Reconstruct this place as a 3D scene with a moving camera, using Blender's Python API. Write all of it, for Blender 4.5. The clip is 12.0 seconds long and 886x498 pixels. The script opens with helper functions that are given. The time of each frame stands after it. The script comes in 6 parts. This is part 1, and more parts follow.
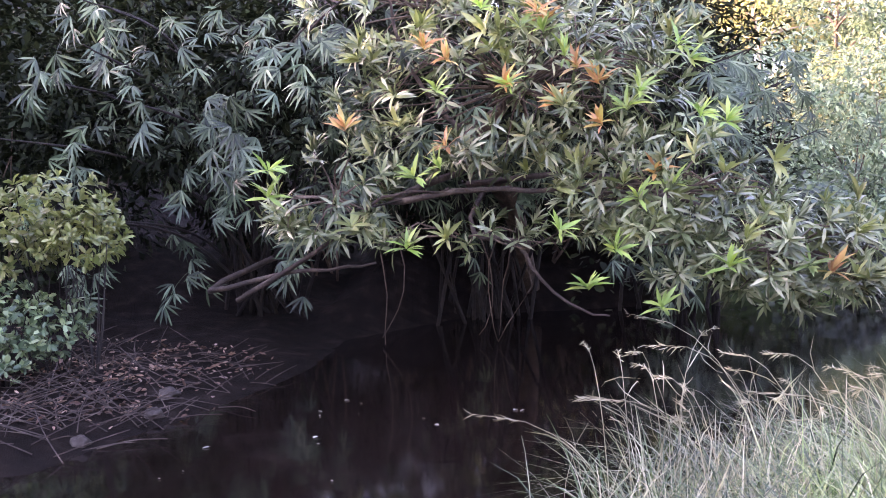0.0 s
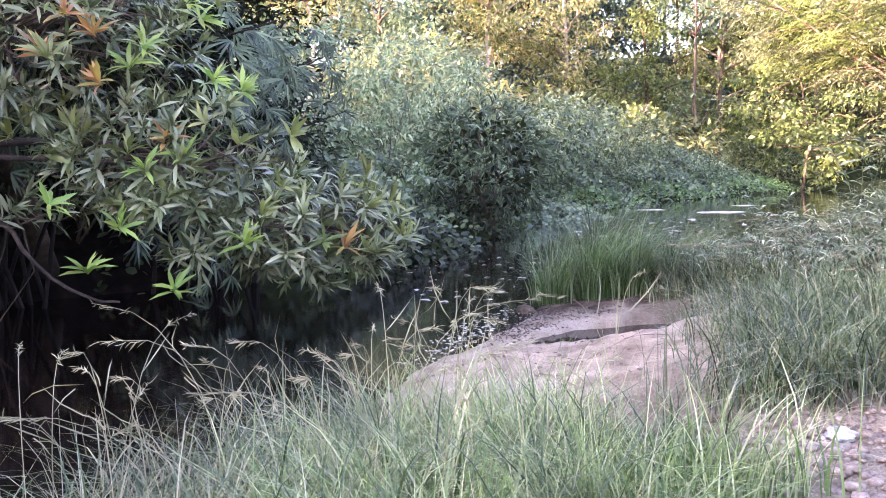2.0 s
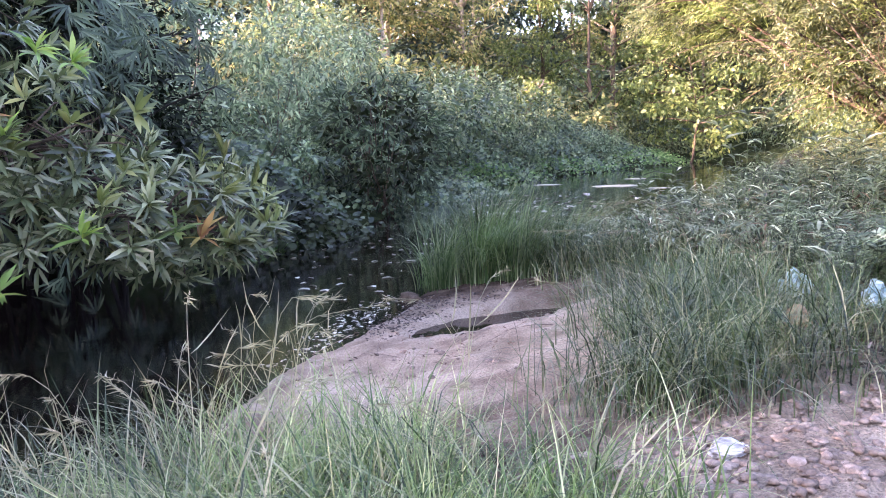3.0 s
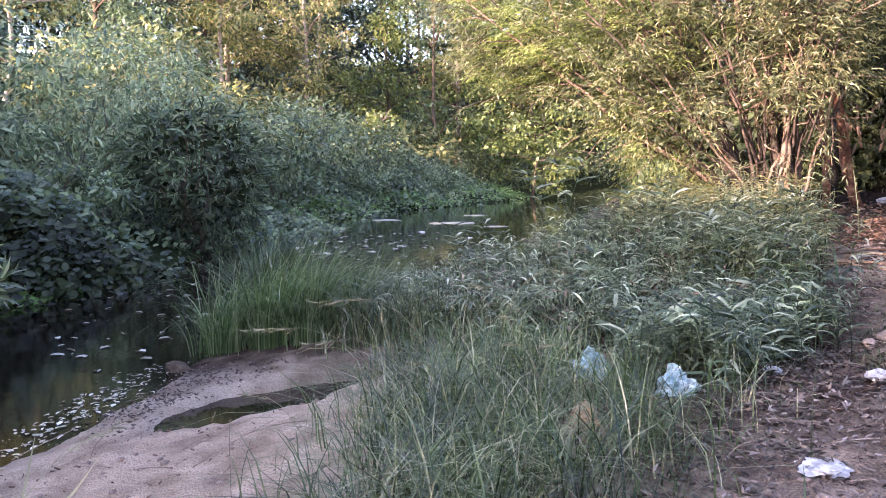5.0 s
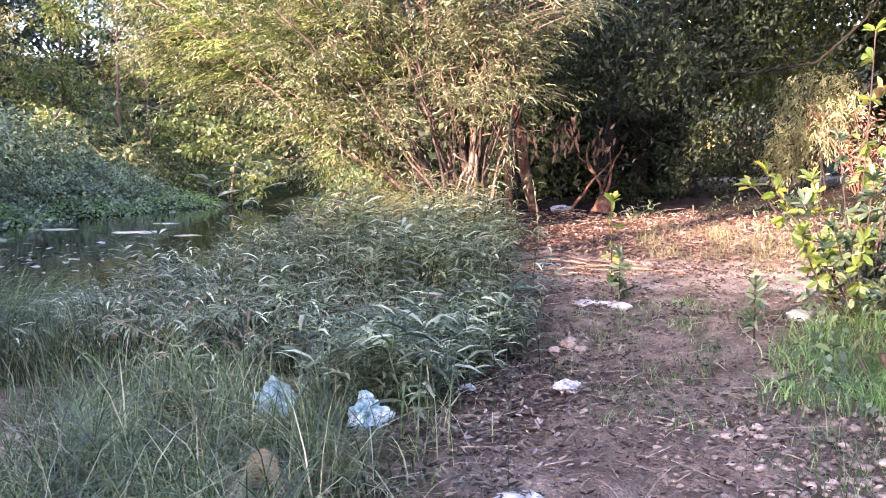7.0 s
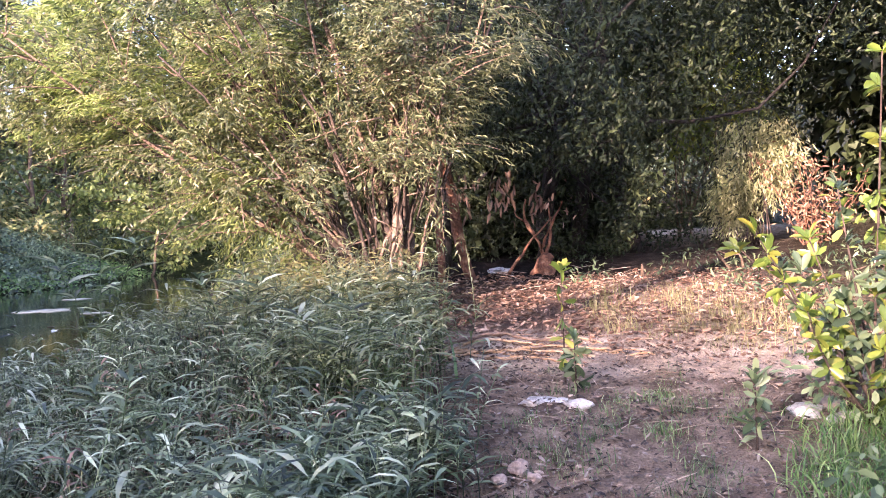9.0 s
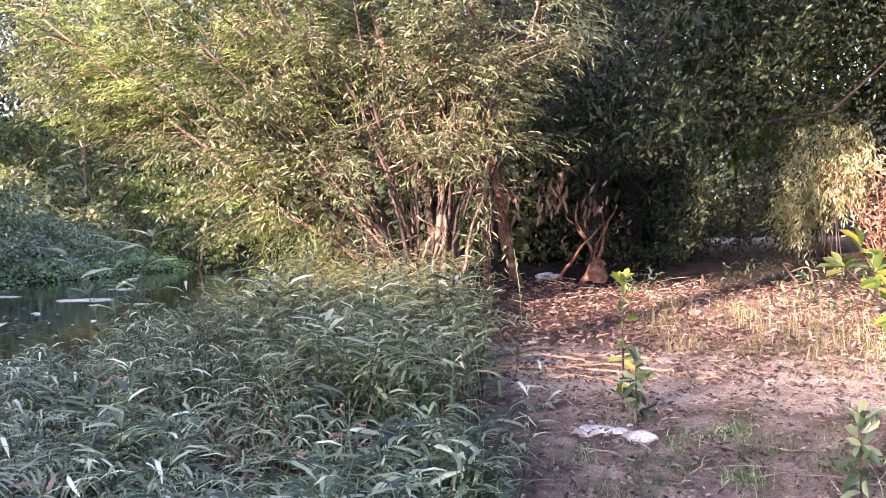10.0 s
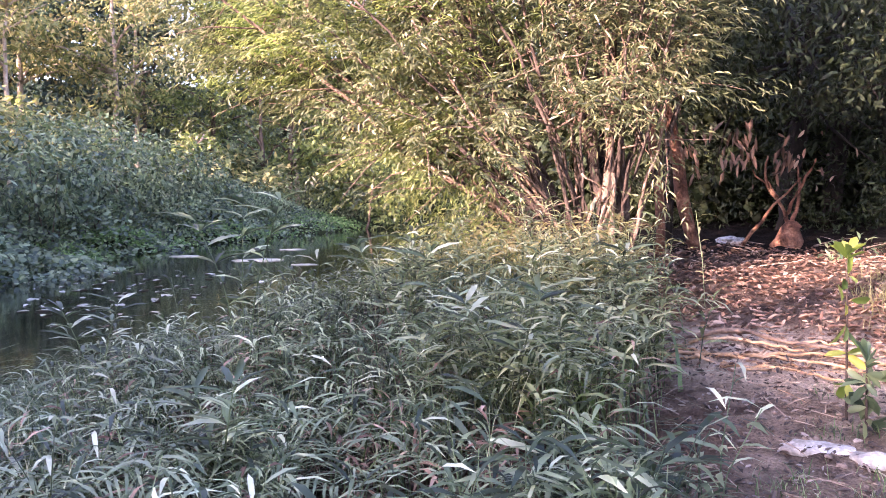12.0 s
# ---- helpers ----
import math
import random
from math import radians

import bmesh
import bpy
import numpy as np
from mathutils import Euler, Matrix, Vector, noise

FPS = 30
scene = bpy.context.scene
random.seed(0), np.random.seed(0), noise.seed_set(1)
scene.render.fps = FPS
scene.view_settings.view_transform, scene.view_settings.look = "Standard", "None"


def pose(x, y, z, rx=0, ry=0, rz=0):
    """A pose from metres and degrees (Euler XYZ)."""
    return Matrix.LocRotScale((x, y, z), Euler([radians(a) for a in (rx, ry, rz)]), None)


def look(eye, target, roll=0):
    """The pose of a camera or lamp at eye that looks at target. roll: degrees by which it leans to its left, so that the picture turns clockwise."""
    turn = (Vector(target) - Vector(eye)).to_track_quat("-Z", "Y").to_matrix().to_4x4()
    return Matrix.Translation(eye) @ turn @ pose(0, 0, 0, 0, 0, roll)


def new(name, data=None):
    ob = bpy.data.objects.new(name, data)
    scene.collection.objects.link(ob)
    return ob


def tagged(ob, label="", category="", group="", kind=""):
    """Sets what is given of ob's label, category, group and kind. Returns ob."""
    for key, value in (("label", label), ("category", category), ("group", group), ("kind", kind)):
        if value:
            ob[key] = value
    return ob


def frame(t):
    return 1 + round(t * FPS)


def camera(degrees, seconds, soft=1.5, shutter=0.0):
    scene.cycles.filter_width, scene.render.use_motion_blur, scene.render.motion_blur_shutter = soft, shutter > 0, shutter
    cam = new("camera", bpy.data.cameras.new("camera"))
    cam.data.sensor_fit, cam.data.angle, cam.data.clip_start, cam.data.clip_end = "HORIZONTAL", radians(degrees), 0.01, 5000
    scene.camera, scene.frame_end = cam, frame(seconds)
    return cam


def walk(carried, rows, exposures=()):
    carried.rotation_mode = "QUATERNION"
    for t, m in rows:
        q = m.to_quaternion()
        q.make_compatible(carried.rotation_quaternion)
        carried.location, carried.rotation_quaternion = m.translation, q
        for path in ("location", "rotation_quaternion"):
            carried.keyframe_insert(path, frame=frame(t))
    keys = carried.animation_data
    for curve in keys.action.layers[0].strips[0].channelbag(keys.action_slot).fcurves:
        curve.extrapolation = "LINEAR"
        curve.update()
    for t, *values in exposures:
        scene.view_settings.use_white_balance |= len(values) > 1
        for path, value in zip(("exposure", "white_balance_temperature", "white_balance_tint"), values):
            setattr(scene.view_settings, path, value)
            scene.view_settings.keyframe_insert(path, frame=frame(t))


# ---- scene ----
EXPO, SUN_POWER = 2.7, 3.8
cam = camera(57.8, 12.0, soft=1.0)
PATH = [
    (0, (4.461, -2.869, 1.115), (2.464, -2.963, 1.052), -3.1),
    (0.5, (4.449, -2.839, 1.113), (2.452, -2.919, 1.05), -3.3),
    (1, (4.396, -2.741, 1.097), (2.398, -2.705, 1.023), -3.7),
    (1.5, (4.28, -2.579, 1.082), (2.316, -2.216, 0.983), -3.4),
    (1.7, (4.184, -2.45, 1.066), (2.27, -1.885, 0.936), -3.3),
    (1.8, (4.117, -2.369, 1.063), (2.26, -1.643, 0.913), -2.4),
    (2, (3.968, -2.231, 1.058), (2.198, -1.317, 0.889), -2.3),
    (2.5, (3.751, -1.97, 1.049), (2.081, -0.895, 0.812), -2.6),
    (2.7, (3.676, -1.847, 1.051), (2.009, -0.768, 0.811), -3.0),
    (4.3, (3.168, -0.882, 1.196), (1.717, 0.481, 1.002), -1.9),
    (4.5, (3.141, -0.775, 1.191), (1.696, 0.596, 1.008), -1.9),
    (5, (3.144, -0.475, 1.227), (1.727, 0.925, 1.047), -1.7),
    (5.5, (3.189, -0.301, 1.251), (1.874, 1.195, 1.072), -1.1),
    (6, (3.103, -0.118, 1.218), (1.945, 1.504, 1.039), -0.6),
    (6.5, (2.967, 0.012, 1.221), (1.956, 1.728, 1.046), -0.0),
    (7, (2.868, 0.15, 1.215), (2.048, 1.966, 1.035), -0.9),
    (7.5, (2.827, 0.448, 1.252), (2.086, 2.3, 1.105), -2.3),
    (7.7, (2.797, 0.597, 1.283), (2.063, 2.455, 1.191), -2.6),
    (9.3, (2.411, 1.785, 1.309), (1.736, 3.667, 1.274), -2.8),
    (9.5, (2.389, 1.908, 1.326), (1.68, 3.777, 1.293), -2.1),
    (10, (2.231, 2.201, 1.31), (1.448, 4.041, 1.275), -1.1),
    (10.5, (2.1, 2.372, 1.322), (1.281, 4.197, 1.289), -1.3),
    (10.7, (2.064, 2.44, 1.313), (1.169, 4.227, 1.263), -1.5),
    (10.9, (2.027, 2.535, 1.313), (0.952, 4.22, 1.25), -1.4),
    (11, (2.009, 2.585, 1.315), (0.856, 4.218, 1.245), -1.6),
    (11.5, (1.993, 2.874, 1.321), (0.822, 4.492, 1.218), -1.5),
    (12, (1.87, 3.034, 1.317), (0.728, 4.672, 1.192), -1.5),
]
walk(cam, [(t, look(eye, target, roll)) for t, eye, target, roll in PATH],
     exposures=[(0.0, EXPO + 1.45, 7050, 53), (1.2, EXPO + 1.5, 7000, 50), (1.7, EXPO + 1.38, 6900, 46), (2.1, EXPO + 1.0, 6700, 42), (2.5, EXPO + 0.82, 6500, 40), (5.0, EXPO + 0.33, 6500, 37), (6.5, EXPO + 0.48, 6400, 38), (9.5, EXPO + 0.23, 6300, 38), (12.0, EXPO + 0.44, 6350, 46)])

# ---- world and sun: a low evening sun from behind, over the wooded bank ----
SUN_FROM = Vector((-0.26, -0.966, 0.0)).normalized()
SUN_UP = radians(17)
world = bpy.data.worlds.new("evening_sky")
scene.world = world
world.use_nodes = True
wn = world.node_tree.nodes
sky = wn.new("ShaderNodeTexSky")
sky.sky_type = "NISHITA"
sky.sun_disc = False
sky.sun_elevation = SUN_UP
sky.sun_rotation = math.atan2(SUN_FROM.x, SUN_FROM.y)
sky.air_density, sky.dust_density, sky.ozone_density = 1.0, 2.0, 1.0
wn["Background"].inputs[1].default_value = 0.15
world.node_tree.links.new(sky.outputs[0], wn["Background"].inputs[0])
sun_data = bpy.data.lights.new("sun", "SUN")
sun_data.energy, sun_data.angle, sun_data.color = SUN_POWER, radians(0.6), (1.0, 0.81, 0.60)
sun_dir = Vector((SUN_FROM.x * math.cos(SUN_UP), SUN_FROM.y * math.cos(SUN_UP), math.sin(SUN_UP)))
sun = new("sun", sun_data)
sun.matrix_world = look(sun_dir * 60, (0, 0, 0))

# ---- materials ----


def nodes_of(name):
    m = bpy.data.materials.new(name)
    m.use_nodes = True
    n, l = m.node_tree.nodes, m.node_tree.links
    return m, n, l, n["Principled BSDF"]


def ramp(n, stops):
    r = n.new("ShaderNodeValToRGB")
    e = r.color_ramp.elements
    while len(e) < len(stops):
        e.new(0.5)
    for i, (p, c) in enumerate(stops):
        e[i].position, e[i].color = p, (*c, 1)
    return r


def leaf_material(name, colours, rough=0.45, through_light=0.35, glow=1.7, patch=1.7):
    """Leaves that differ one from another, with a vein-fine mottling, that let some light through."""
    m, n, l, p = nodes_of(name)
    geo = n.new("ShaderNodeNewGeometry")
    r = ramp(n, [(i / max(1, len(colours) - 1), c) for i, c in enumerate(colours)])
    l.new(geo.outputs["Random Per Island"], r.inputs[0])
    tex = n.new("ShaderNodeTexNoise")
    co = n.new("ShaderNodeTexCoord")
    l.new(co.outputs["Object"], tex.inputs["Vector"])
    tex.inputs["Scale"].default_value = patch
    tex.inputs["Detail"].default_value = 5
    mr = n.new("ShaderNodeMapRange")
    mr.inputs[1].default_value, mr.inputs[2].default_value = 0.33, 0.67
    mr.inputs[3].default_value, mr.inputs[4].default_value = 0.5, 1.5
    l.new(tex.outputs[0], mr.inputs[0])
    hsv = n.new("ShaderNodeHueSaturation")
    l.new(r.outputs[0], hsv.inputs["Color"])
    l.new(mr.outputs[0], hsv.inputs["Value"])
    l.new(hsv.outputs[0], p.inputs["Base Color"])
    p.inputs["Roughness"].default_value = rough
    p.inputs["Specular IOR Level"].default_value = 0.5
    tr = n.new("ShaderNodeBsdfTranslucent")
    tint = n.new("ShaderNodeMix")
    tint.data_type, tint.blend_type = "RGBA", "MULTIPLY"
    tint.inputs[0].default_value = 1.0
    tint.inputs[7].default_value = (glow, glow * 1.05, glow * 0.8, 1)
    l.new(hsv.outputs[0], tint.inputs[6])
    l.new(tint.outputs[2], tr.inputs["Color"])
    mix = n.new("ShaderNodeMixShader")
    mix.inputs[0].default_value = through_light
    l.new(p.outputs[0], mix.inputs[1])
    l.new(tr.outputs[0], mix.inputs[2])
    l.new(mix.outputs[0], n["Material Output"].inputs[0])
    return m


def rough_material(name, stops, scale, rough=0.9, bump=0.4, fine=40.0, per_object=0.0, metal=0.0):
    """Matter with stains at one scale, grain at a finer one and relief from both."""
    m, n, l, p = nodes_of(name)
    co = n.new("ShaderNodeTexCoord")
    big = n.new("ShaderNodeTexNoise")
    big.inputs["Scale"].default_value, big.inputs["Detail"].default_value = scale, 8
    small = n.new("ShaderNodeTexNoise")
    small.inputs["Scale"].default_value, small.inputs["Detail"].default_value = fine, 5
    for t in (big, small):
        l.new(co.outputs["Object"], t.inputs["Vector"])
    r = ramp(n, stops)
    l.new(big.outputs[0], r.inputs[0])
    hsv = n.new("ShaderNodeHueSaturation")
    mr = n.new("ShaderNodeMapRange")
    mr.inputs[1].default_value, mr.inputs[2].default_value = 0.3, 0.7
    mr.inputs[3].default_value, mr.inputs[4].default_value = 0.65, 1.3
    l.new(small.outputs[0], mr.inputs[0])
    val = mr.outputs[0]
    if per_object:
        info = n.new("ShaderNodeObjectInfo")
        isl = n.new("ShaderNodeNewGeometry")
        s = n.new("ShaderNodeMath")
        s.operation = "ADD"
        l.new(info.outputs["Random"], s.inputs[0])
        l.new(isl.outputs["Random Per Island"], s.inputs[1])
        mo = n.new("ShaderNodeMapRange")
        mo.inputs[2].default_value = 2.0
        mo.inputs[3].default_value, mo.inputs[4].default_value = 1 - per_object, 1 + per_object
        l.new(s.outputs[0], mo.inputs[0])
        mu = n.new("ShaderNodeMath")
        mu.operation = "MULTIPLY"
        l.new(val, mu.inputs[0])
        l.new(mo.outputs[0], mu.inputs[1])
        val = mu.outputs[0]
    l.new(r.outputs[0], hsv.inputs["Color"])
    l.new(val, hsv.inputs["Value"])
    l.new(hsv.outputs[0], p.inputs["Base Color"])
    b = n.new("ShaderNodeBump")
    b.inputs["Strength"].default_value, b.inputs["Distance"].default_value = bump, 0.03
    l.new(small.outputs[0], b.inputs["Height"])
    l.new(b.outputs[0], p.inputs["Normal"])
    p.inputs["Roughness"].default_value, p.inputs["Metallic"].default_value = rough, metal
    return m


def ground_material():
    """Soil, sand, moss and shaded wet mud by the ground's own cover, with grain and crumbs."""
    m, n, l, p = nodes_of("soil_and_sand")
    co = n.new("ShaderNodeTexCoord")

    def tex(scale, detail=8):
        t = n.new("ShaderNodeTexNoise")
        t.inputs["Scale"].default_value, t.inputs["Detail"].default_value = scale, detail
        l.new(co.outputs["Object"], t.inputs["Vector"])
        return t

    def cover(name):
        a = n.new("ShaderNodeAttribute")
        a.attribute_name = name
        return a

    def mixed(fac, a, b):
        x = n.new("ShaderNodeMix")
        x.data_type = "RGBA"
        l.new(fac, x.inputs[0])
        l.new(a, x.inputs[6])
        l.new(b, x.inputs[7])
        return x.outputs[2]

    big, mid, fine = tex(0.9), tex(3.6, 12), tex(70.0, 5)
    soil = ramp(n, [(0.3, (0.055, 0.034, 0.025)), (0.5, (0.155, 0.108, 0.082)), (0.72, (0.34, 0.255, 0.195))])
    l.new(mid.outputs[0], soil.inputs[0])
    sand = ramp(n, [(0.34, (0.33, 0.25, 0.19)), (0.5, (0.56, 0.45, 0.35)), (0.66, (0.74, 0.63, 0.52))])
    both = n.new("ShaderNodeMix")
    both.inputs[0].default_value = 0.6
    l.new(big.outputs[0], both.inputs[2])
    l.new(mid.outputs[0], both.inputs[3])
    l.new(both.outputs[0], sand.inputs[0])
    moss = ramp(n, [(0.3, (0.03, 0.05, 0.016)), (0.55, (0.06, 0.10, 0.03)), (0.75, (0.14, 0.13, 0.06))])
    l.new(mid.outputs[0], moss.inputs[0])
    col = mixed(cover("sand").outputs["Fac"], soil.outputs[0], sand.outputs[0])
    col = mixed(cover("moss").outputs["Fac"], col, moss.outputs[0])
    # near-black tone: wet mud with the shade of overhangs painted in
    shaded_mud = ramp(n, [(0.3, (0.007, 0.005, 0.004)), (0.55, (0.015, 0.010, 0.008)), (0.75, (0.036, 0.026, 0.021))])
    l.new(mid.outputs[0], shaded_mud.inputs[0])
    col = mixed(cover("shaded_mud").outputs["Fac"], col, shaded_mud.outputs[0])
    hsv = n.new("ShaderNodeHueSaturation")
    mr = n.new("ShaderNodeMapRange")
    mr.inputs[1].default_value, mr.inputs[2].default_value = 0.3, 0.7
    mr.inputs[3].default_value, mr.inputs[4].default_value = 0.72, 1.25
    l.new(fine.outputs[0], mr.inputs[0])
    l.new(col, hsv.inputs["Color"])
    l.new(mr.outputs[0], hsv.inputs["Value"])
    l.new(hsv.outputs[0], p.inputs["Base Color"])
    p.inputs["Roughness"].default_value = 0.92
    p.inputs["Specular IOR Level"].default_value = 0.1
    add = n.new("ShaderNodeMath")
    l.new(mid.outputs[0], add.inputs[0])
    l.new(fine.outputs[0], add.inputs[1])
    b = n.new("ShaderNodeBump")
    b.inputs["Strength"].default_value, b.inputs["Distance"].default_value = 1.0, 0.07
    l.new(add.outputs[0], b.inputs["Height"])
    l.new(b.outputs[0], p.inputs["Normal"])
    return m


def water_material():
    m, n, l, p = nodes_of("still_brown_water")
    co = n.new("ShaderNodeTexCoord")
    t = n.new("ShaderNodeTexNoise")
    t.inputs["Scale"].default_value, t.inputs["Detail"].default_value = 3.0, 3
    l.new(co.outputs["Object"], t.inputs["Vector"])
    r = ramp(n, [(0.3, (0.004, 0.0025, 0.002)), (0.7, (0.009, 0.006, 0.005))])
    l.new(t.outputs[0], r.inputs[0])
    l.new(r.outputs[0], p.inputs["Base Color"])
    b = n.new("ShaderNodeBump")
    b.inputs["Strength"].default_value, b.inputs["Distance"].default_value = 0.06, 0.03
    l.new(t.outputs[0], b.inputs["Height"])
    l.new(b.outputs[0], p.inputs["Normal"])
    p.inputs["Roughness"].default_value, p.inputs["IOR"].default_value = 0.07, 1.33
    return m


M_GROUND, M_WATER = ground_material(), water_material()
M_MANGO = leaf_material("mango_leaf", [(0.05, 0.066, 0.034), (0.115, 0.145, 0.072), (0.2, 0.235, 0.125), (0.38, 0.39, 0.25)], 0.22, 0.22)
M_OLIVE = leaf_material("olive_mango_leaf", [(0.10, 0.13, 0.045), (0.18, 0.21, 0.07), (0.28, 0.29, 0.12)], 0.3, 0.25)
M_YOUNG = leaf_material("young_mango_leaf", [(0.40, 0.17, 0.08), (0.48, 0.26, 0.10), (0.42, 0.34, 0.10)], 0.4, 0.3)
M_FRESH = leaf_material("fresh_mango_leaf", [(0.16, 0.28, 0.06), (0.24, 0.36, 0.10), (0.32, 0.40, 0.10)], 0.35, 0.35)
M_BAMBOO = leaf_material("bamboo_leaf", [(0.016, 0.03, 0.016), (0.045, 0.075, 0.04), (0.09, 0.135, 0.075), (0.18, 0.23, 0.14)], 0.42, 0.25, patch=0.9)
M_OVAL = leaf_material("shrub_leaf", [(0.06, 0.10, 0.02), (0.12, 0.18, 0.035), (0.20, 0.25, 0.05), (0.30, 0.28, 0.05)], 0.35, 0.3)
M_VINE = leaf_material("vine_leaf", [(0.025, 0.048, 0.028), (0.07, 0.11, 0.06), (0.14, 0.19, 0.1), (0.25, 0.3, 0.17)], 0.33, 0.3, patch=1.1)
M_FAR = leaf_material("wood_leaf", [(0.05, 0.07, 0.03), (0.15, 0.175, 0.07), (0.29, 0.28, 0.125), (0.44, 0.36, 0.19)], 0.5, 0.4, patch=0.5)
# paled to put haze into the far trees' colour; pale slope shrubs share it
M_PALE = leaf_material("pale_hazed_leaf", [(0.04, 0.07, 0.045), (0.12, 0.175, 0.11), (0.23, 0.3, 0.19), (0.38, 0.44, 0.3)], 0.5, 0.4, patch=1.0)
# dark backdrop leaf: fills sky holes, paints shade gaps behind lit crowns
M_DEEP = leaf_material("deep_wood_leaf", [(0.02, 0.034, 0.024), (0.045, 0.07, 0.05), (0.085, 0.12, 0.085), (0.16, 0.2, 0.14)], 0.5, 0.3)
M_STEM = rough_material("reddish_stem_bark", [(0.3, (0.026, 0.017, 0.013)), (0.55, (0.058, 0.039, 0.03)), (0.75, (0.145, 0.108, 0.085))], 5, 0.85, 0.6, 45)
M_TREE = leaf_material("fine_leaf", [(0.022, 0.03, 0.016), (0.07, 0.09, 0.042), (0.135, 0.15, 0.07), (0.28, 0.28, 0.16)], 0.45, 0.35)
M_LIME = leaf_material("lime_leaf", [(0.06, 0.09, 0.03), (0.15, 0.195, 0.065), (0.29, 0.31, 0.12)], 0.45, 0.4)
# brighter lime copy of the fine leaf: sunlight is put into its colour
M_LIMETREE = leaf_material("sun_tinted_feathery_leaf", [(0.05, 0.075, 0.022), (0.14, 0.19, 0.058), (0.25, 0.30, 0.10), (0.42, 0.44, 0.20)], 0.45, 0.45)
# leaf colour lowered to carry the shade on trees and undergrowth
M_DARK = leaf_material("shade_darkened_leaf", [(0.012, 0.018, 0.008), (0.026, 0.037, 0.015), (0.055, 0.07, 0.032)], 0.5, 0.12)
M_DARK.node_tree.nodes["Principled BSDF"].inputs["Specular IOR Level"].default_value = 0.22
# near-black copy of the dark leaf: deep shade is put into its colour
M_SHADELEAF = leaf_material("shade_painted_leaf", [(0.005, 0.008, 0.004), (0.012, 0.017, 0.008), (0.028, 0.036, 0.018)], 0.7, 0.1)
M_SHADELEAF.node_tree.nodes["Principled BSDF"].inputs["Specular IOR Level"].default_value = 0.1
M_YELLOWLEAF = leaf_material("yellow_bamboo_leaf", [(0.20, 0.215, 0.10), (0.34, 0.34, 0.18), (0.46, 0.45, 0.28)], 0.45, 0.35)
M_PALEGRASS = leaf_material("pale_grass_blade", [(0.035, 0.075, 0.02), (0.12, 0.19, 0.065), (0.24, 0.31, 0.13), (0.52, 0.53, 0.34)], 0.35, 0.35)
M_STRAWLEAF = leaf_material("straw_bamboo_leaf", [(0.22, 0.20, 0.10), (0.32, 0.29, 0.15), (0.17, 0.19, 0.09)], 0.5, 0.4)
M_GRASS = leaf_material("grass_blade", [(0.012, 0.026, 0.008), (0.03, 0.06, 0.018), (0.065, 0.105, 0.035), (0.13, 0.165, 0.065), (0.42, 0.4, 0.27)], 0.3, 0.2)
M_REED = leaf_material("reed_blade", [(0.03, 0.065, 0.022), (0.07, 0.13, 0.045), (0.13, 0.2, 0.08), (0.3, 0.34, 0.2)], 0.3, 0.3)
M_HERB = leaf_material("herb_leaf", [(0.05, 0.12, 0.035), (0.11, 0.215, 0.07), (0.2, 0.32, 0.115), (0.34, 0.43, 0.2)], 0.4, 0.35, patch=0.9)
M_STRAW = leaf_material("straw", [(0.16, 0.15, 0.085), (0.29, 0.275, 0.165), (0.5, 0.47, 0.33)], 0.55, 0.3, 1.1)
M_WEED = leaf_material("weed_leaf", [(0.01, 0.02, 0.009), (0.035, 0.058, 0.03), (0.095, 0.135, 0.07), (0.24, 0.295, 0.18), (0.54, 0.58, 0.44)], 0.36, 0.25, patch=2.6)
M_FROND = leaf_material("frond_leaf", [(0.12, 0.165, 0.095), (0.26, 0.31, 0.2)], 0.3, 0.25, patch=9.0)
M_LITTER = leaf_material("dry_leaf", [(0.06, 0.032, 0.022), (0.15, 0.08, 0.055), (0.24, 0.145, 0.10), (0.42, 0.31, 0.24)], 0.7, 0.1, 1.0)
M_GREYLITTER = leaf_material("weathered_dead_leaf", [(0.035, 0.027, 0.023), (0.09, 0.066, 0.055), (0.16, 0.125, 0.105), (0.34, 0.29, 0.26)], 0.75, 0.08, 1.0)
M_REDDRY = leaf_material("withered_red_leaf", [(0.16, 0.075, 0.05), (0.28, 0.15, 0.10), (0.42, 0.30, 0.18)], 0.6, 0.3, 1.2)
M_FLOAT = leaf_material("floating_leaf", [(0.25, 0.22, 0.15), (0.42, 0.40, 0.30), (0.6, 0.6, 0.52)], 0.4, 0.05, 1.0)
M_BARK = rough_material("brown_bark", [(0.3, (0.10, 0.065, 0.045)), (0.55, (0.22, 0.15, 0.11)), (0.75, (0.36, 0.28, 0.22))], 5, 0.9, 0.8, 45)
M_PALEBARK = rough_material("pale_bark", [(0.3, (0.22, 0.16, 0.12)), (0.55, (0.40, 0.32, 0.25)), (0.75, (0.55, 0.47, 0.40))], 4, 0.85, 0.6, 40)
M_DARKBARK = rough_material("dark_bark", [(0.3, (0.05, 0.035, 0.025)), (0.55, (0.11, 0.075, 0.05)), (0.75, (0.2, 0.15, 0.11))], 5, 0.9, 0.8, 45)
# near-black bark: deep shade put into culms, shrub stems and shade tree wood
M_SHADEBARK = rough_material("shade_painted_bark", [(0.3, (0.008, 0.006, 0.005)), (0.55, (0.017, 0.012, 0.009)), (0.75, (0.035, 0.027, 0.02))], 5, 0.9, 0.8, 45)
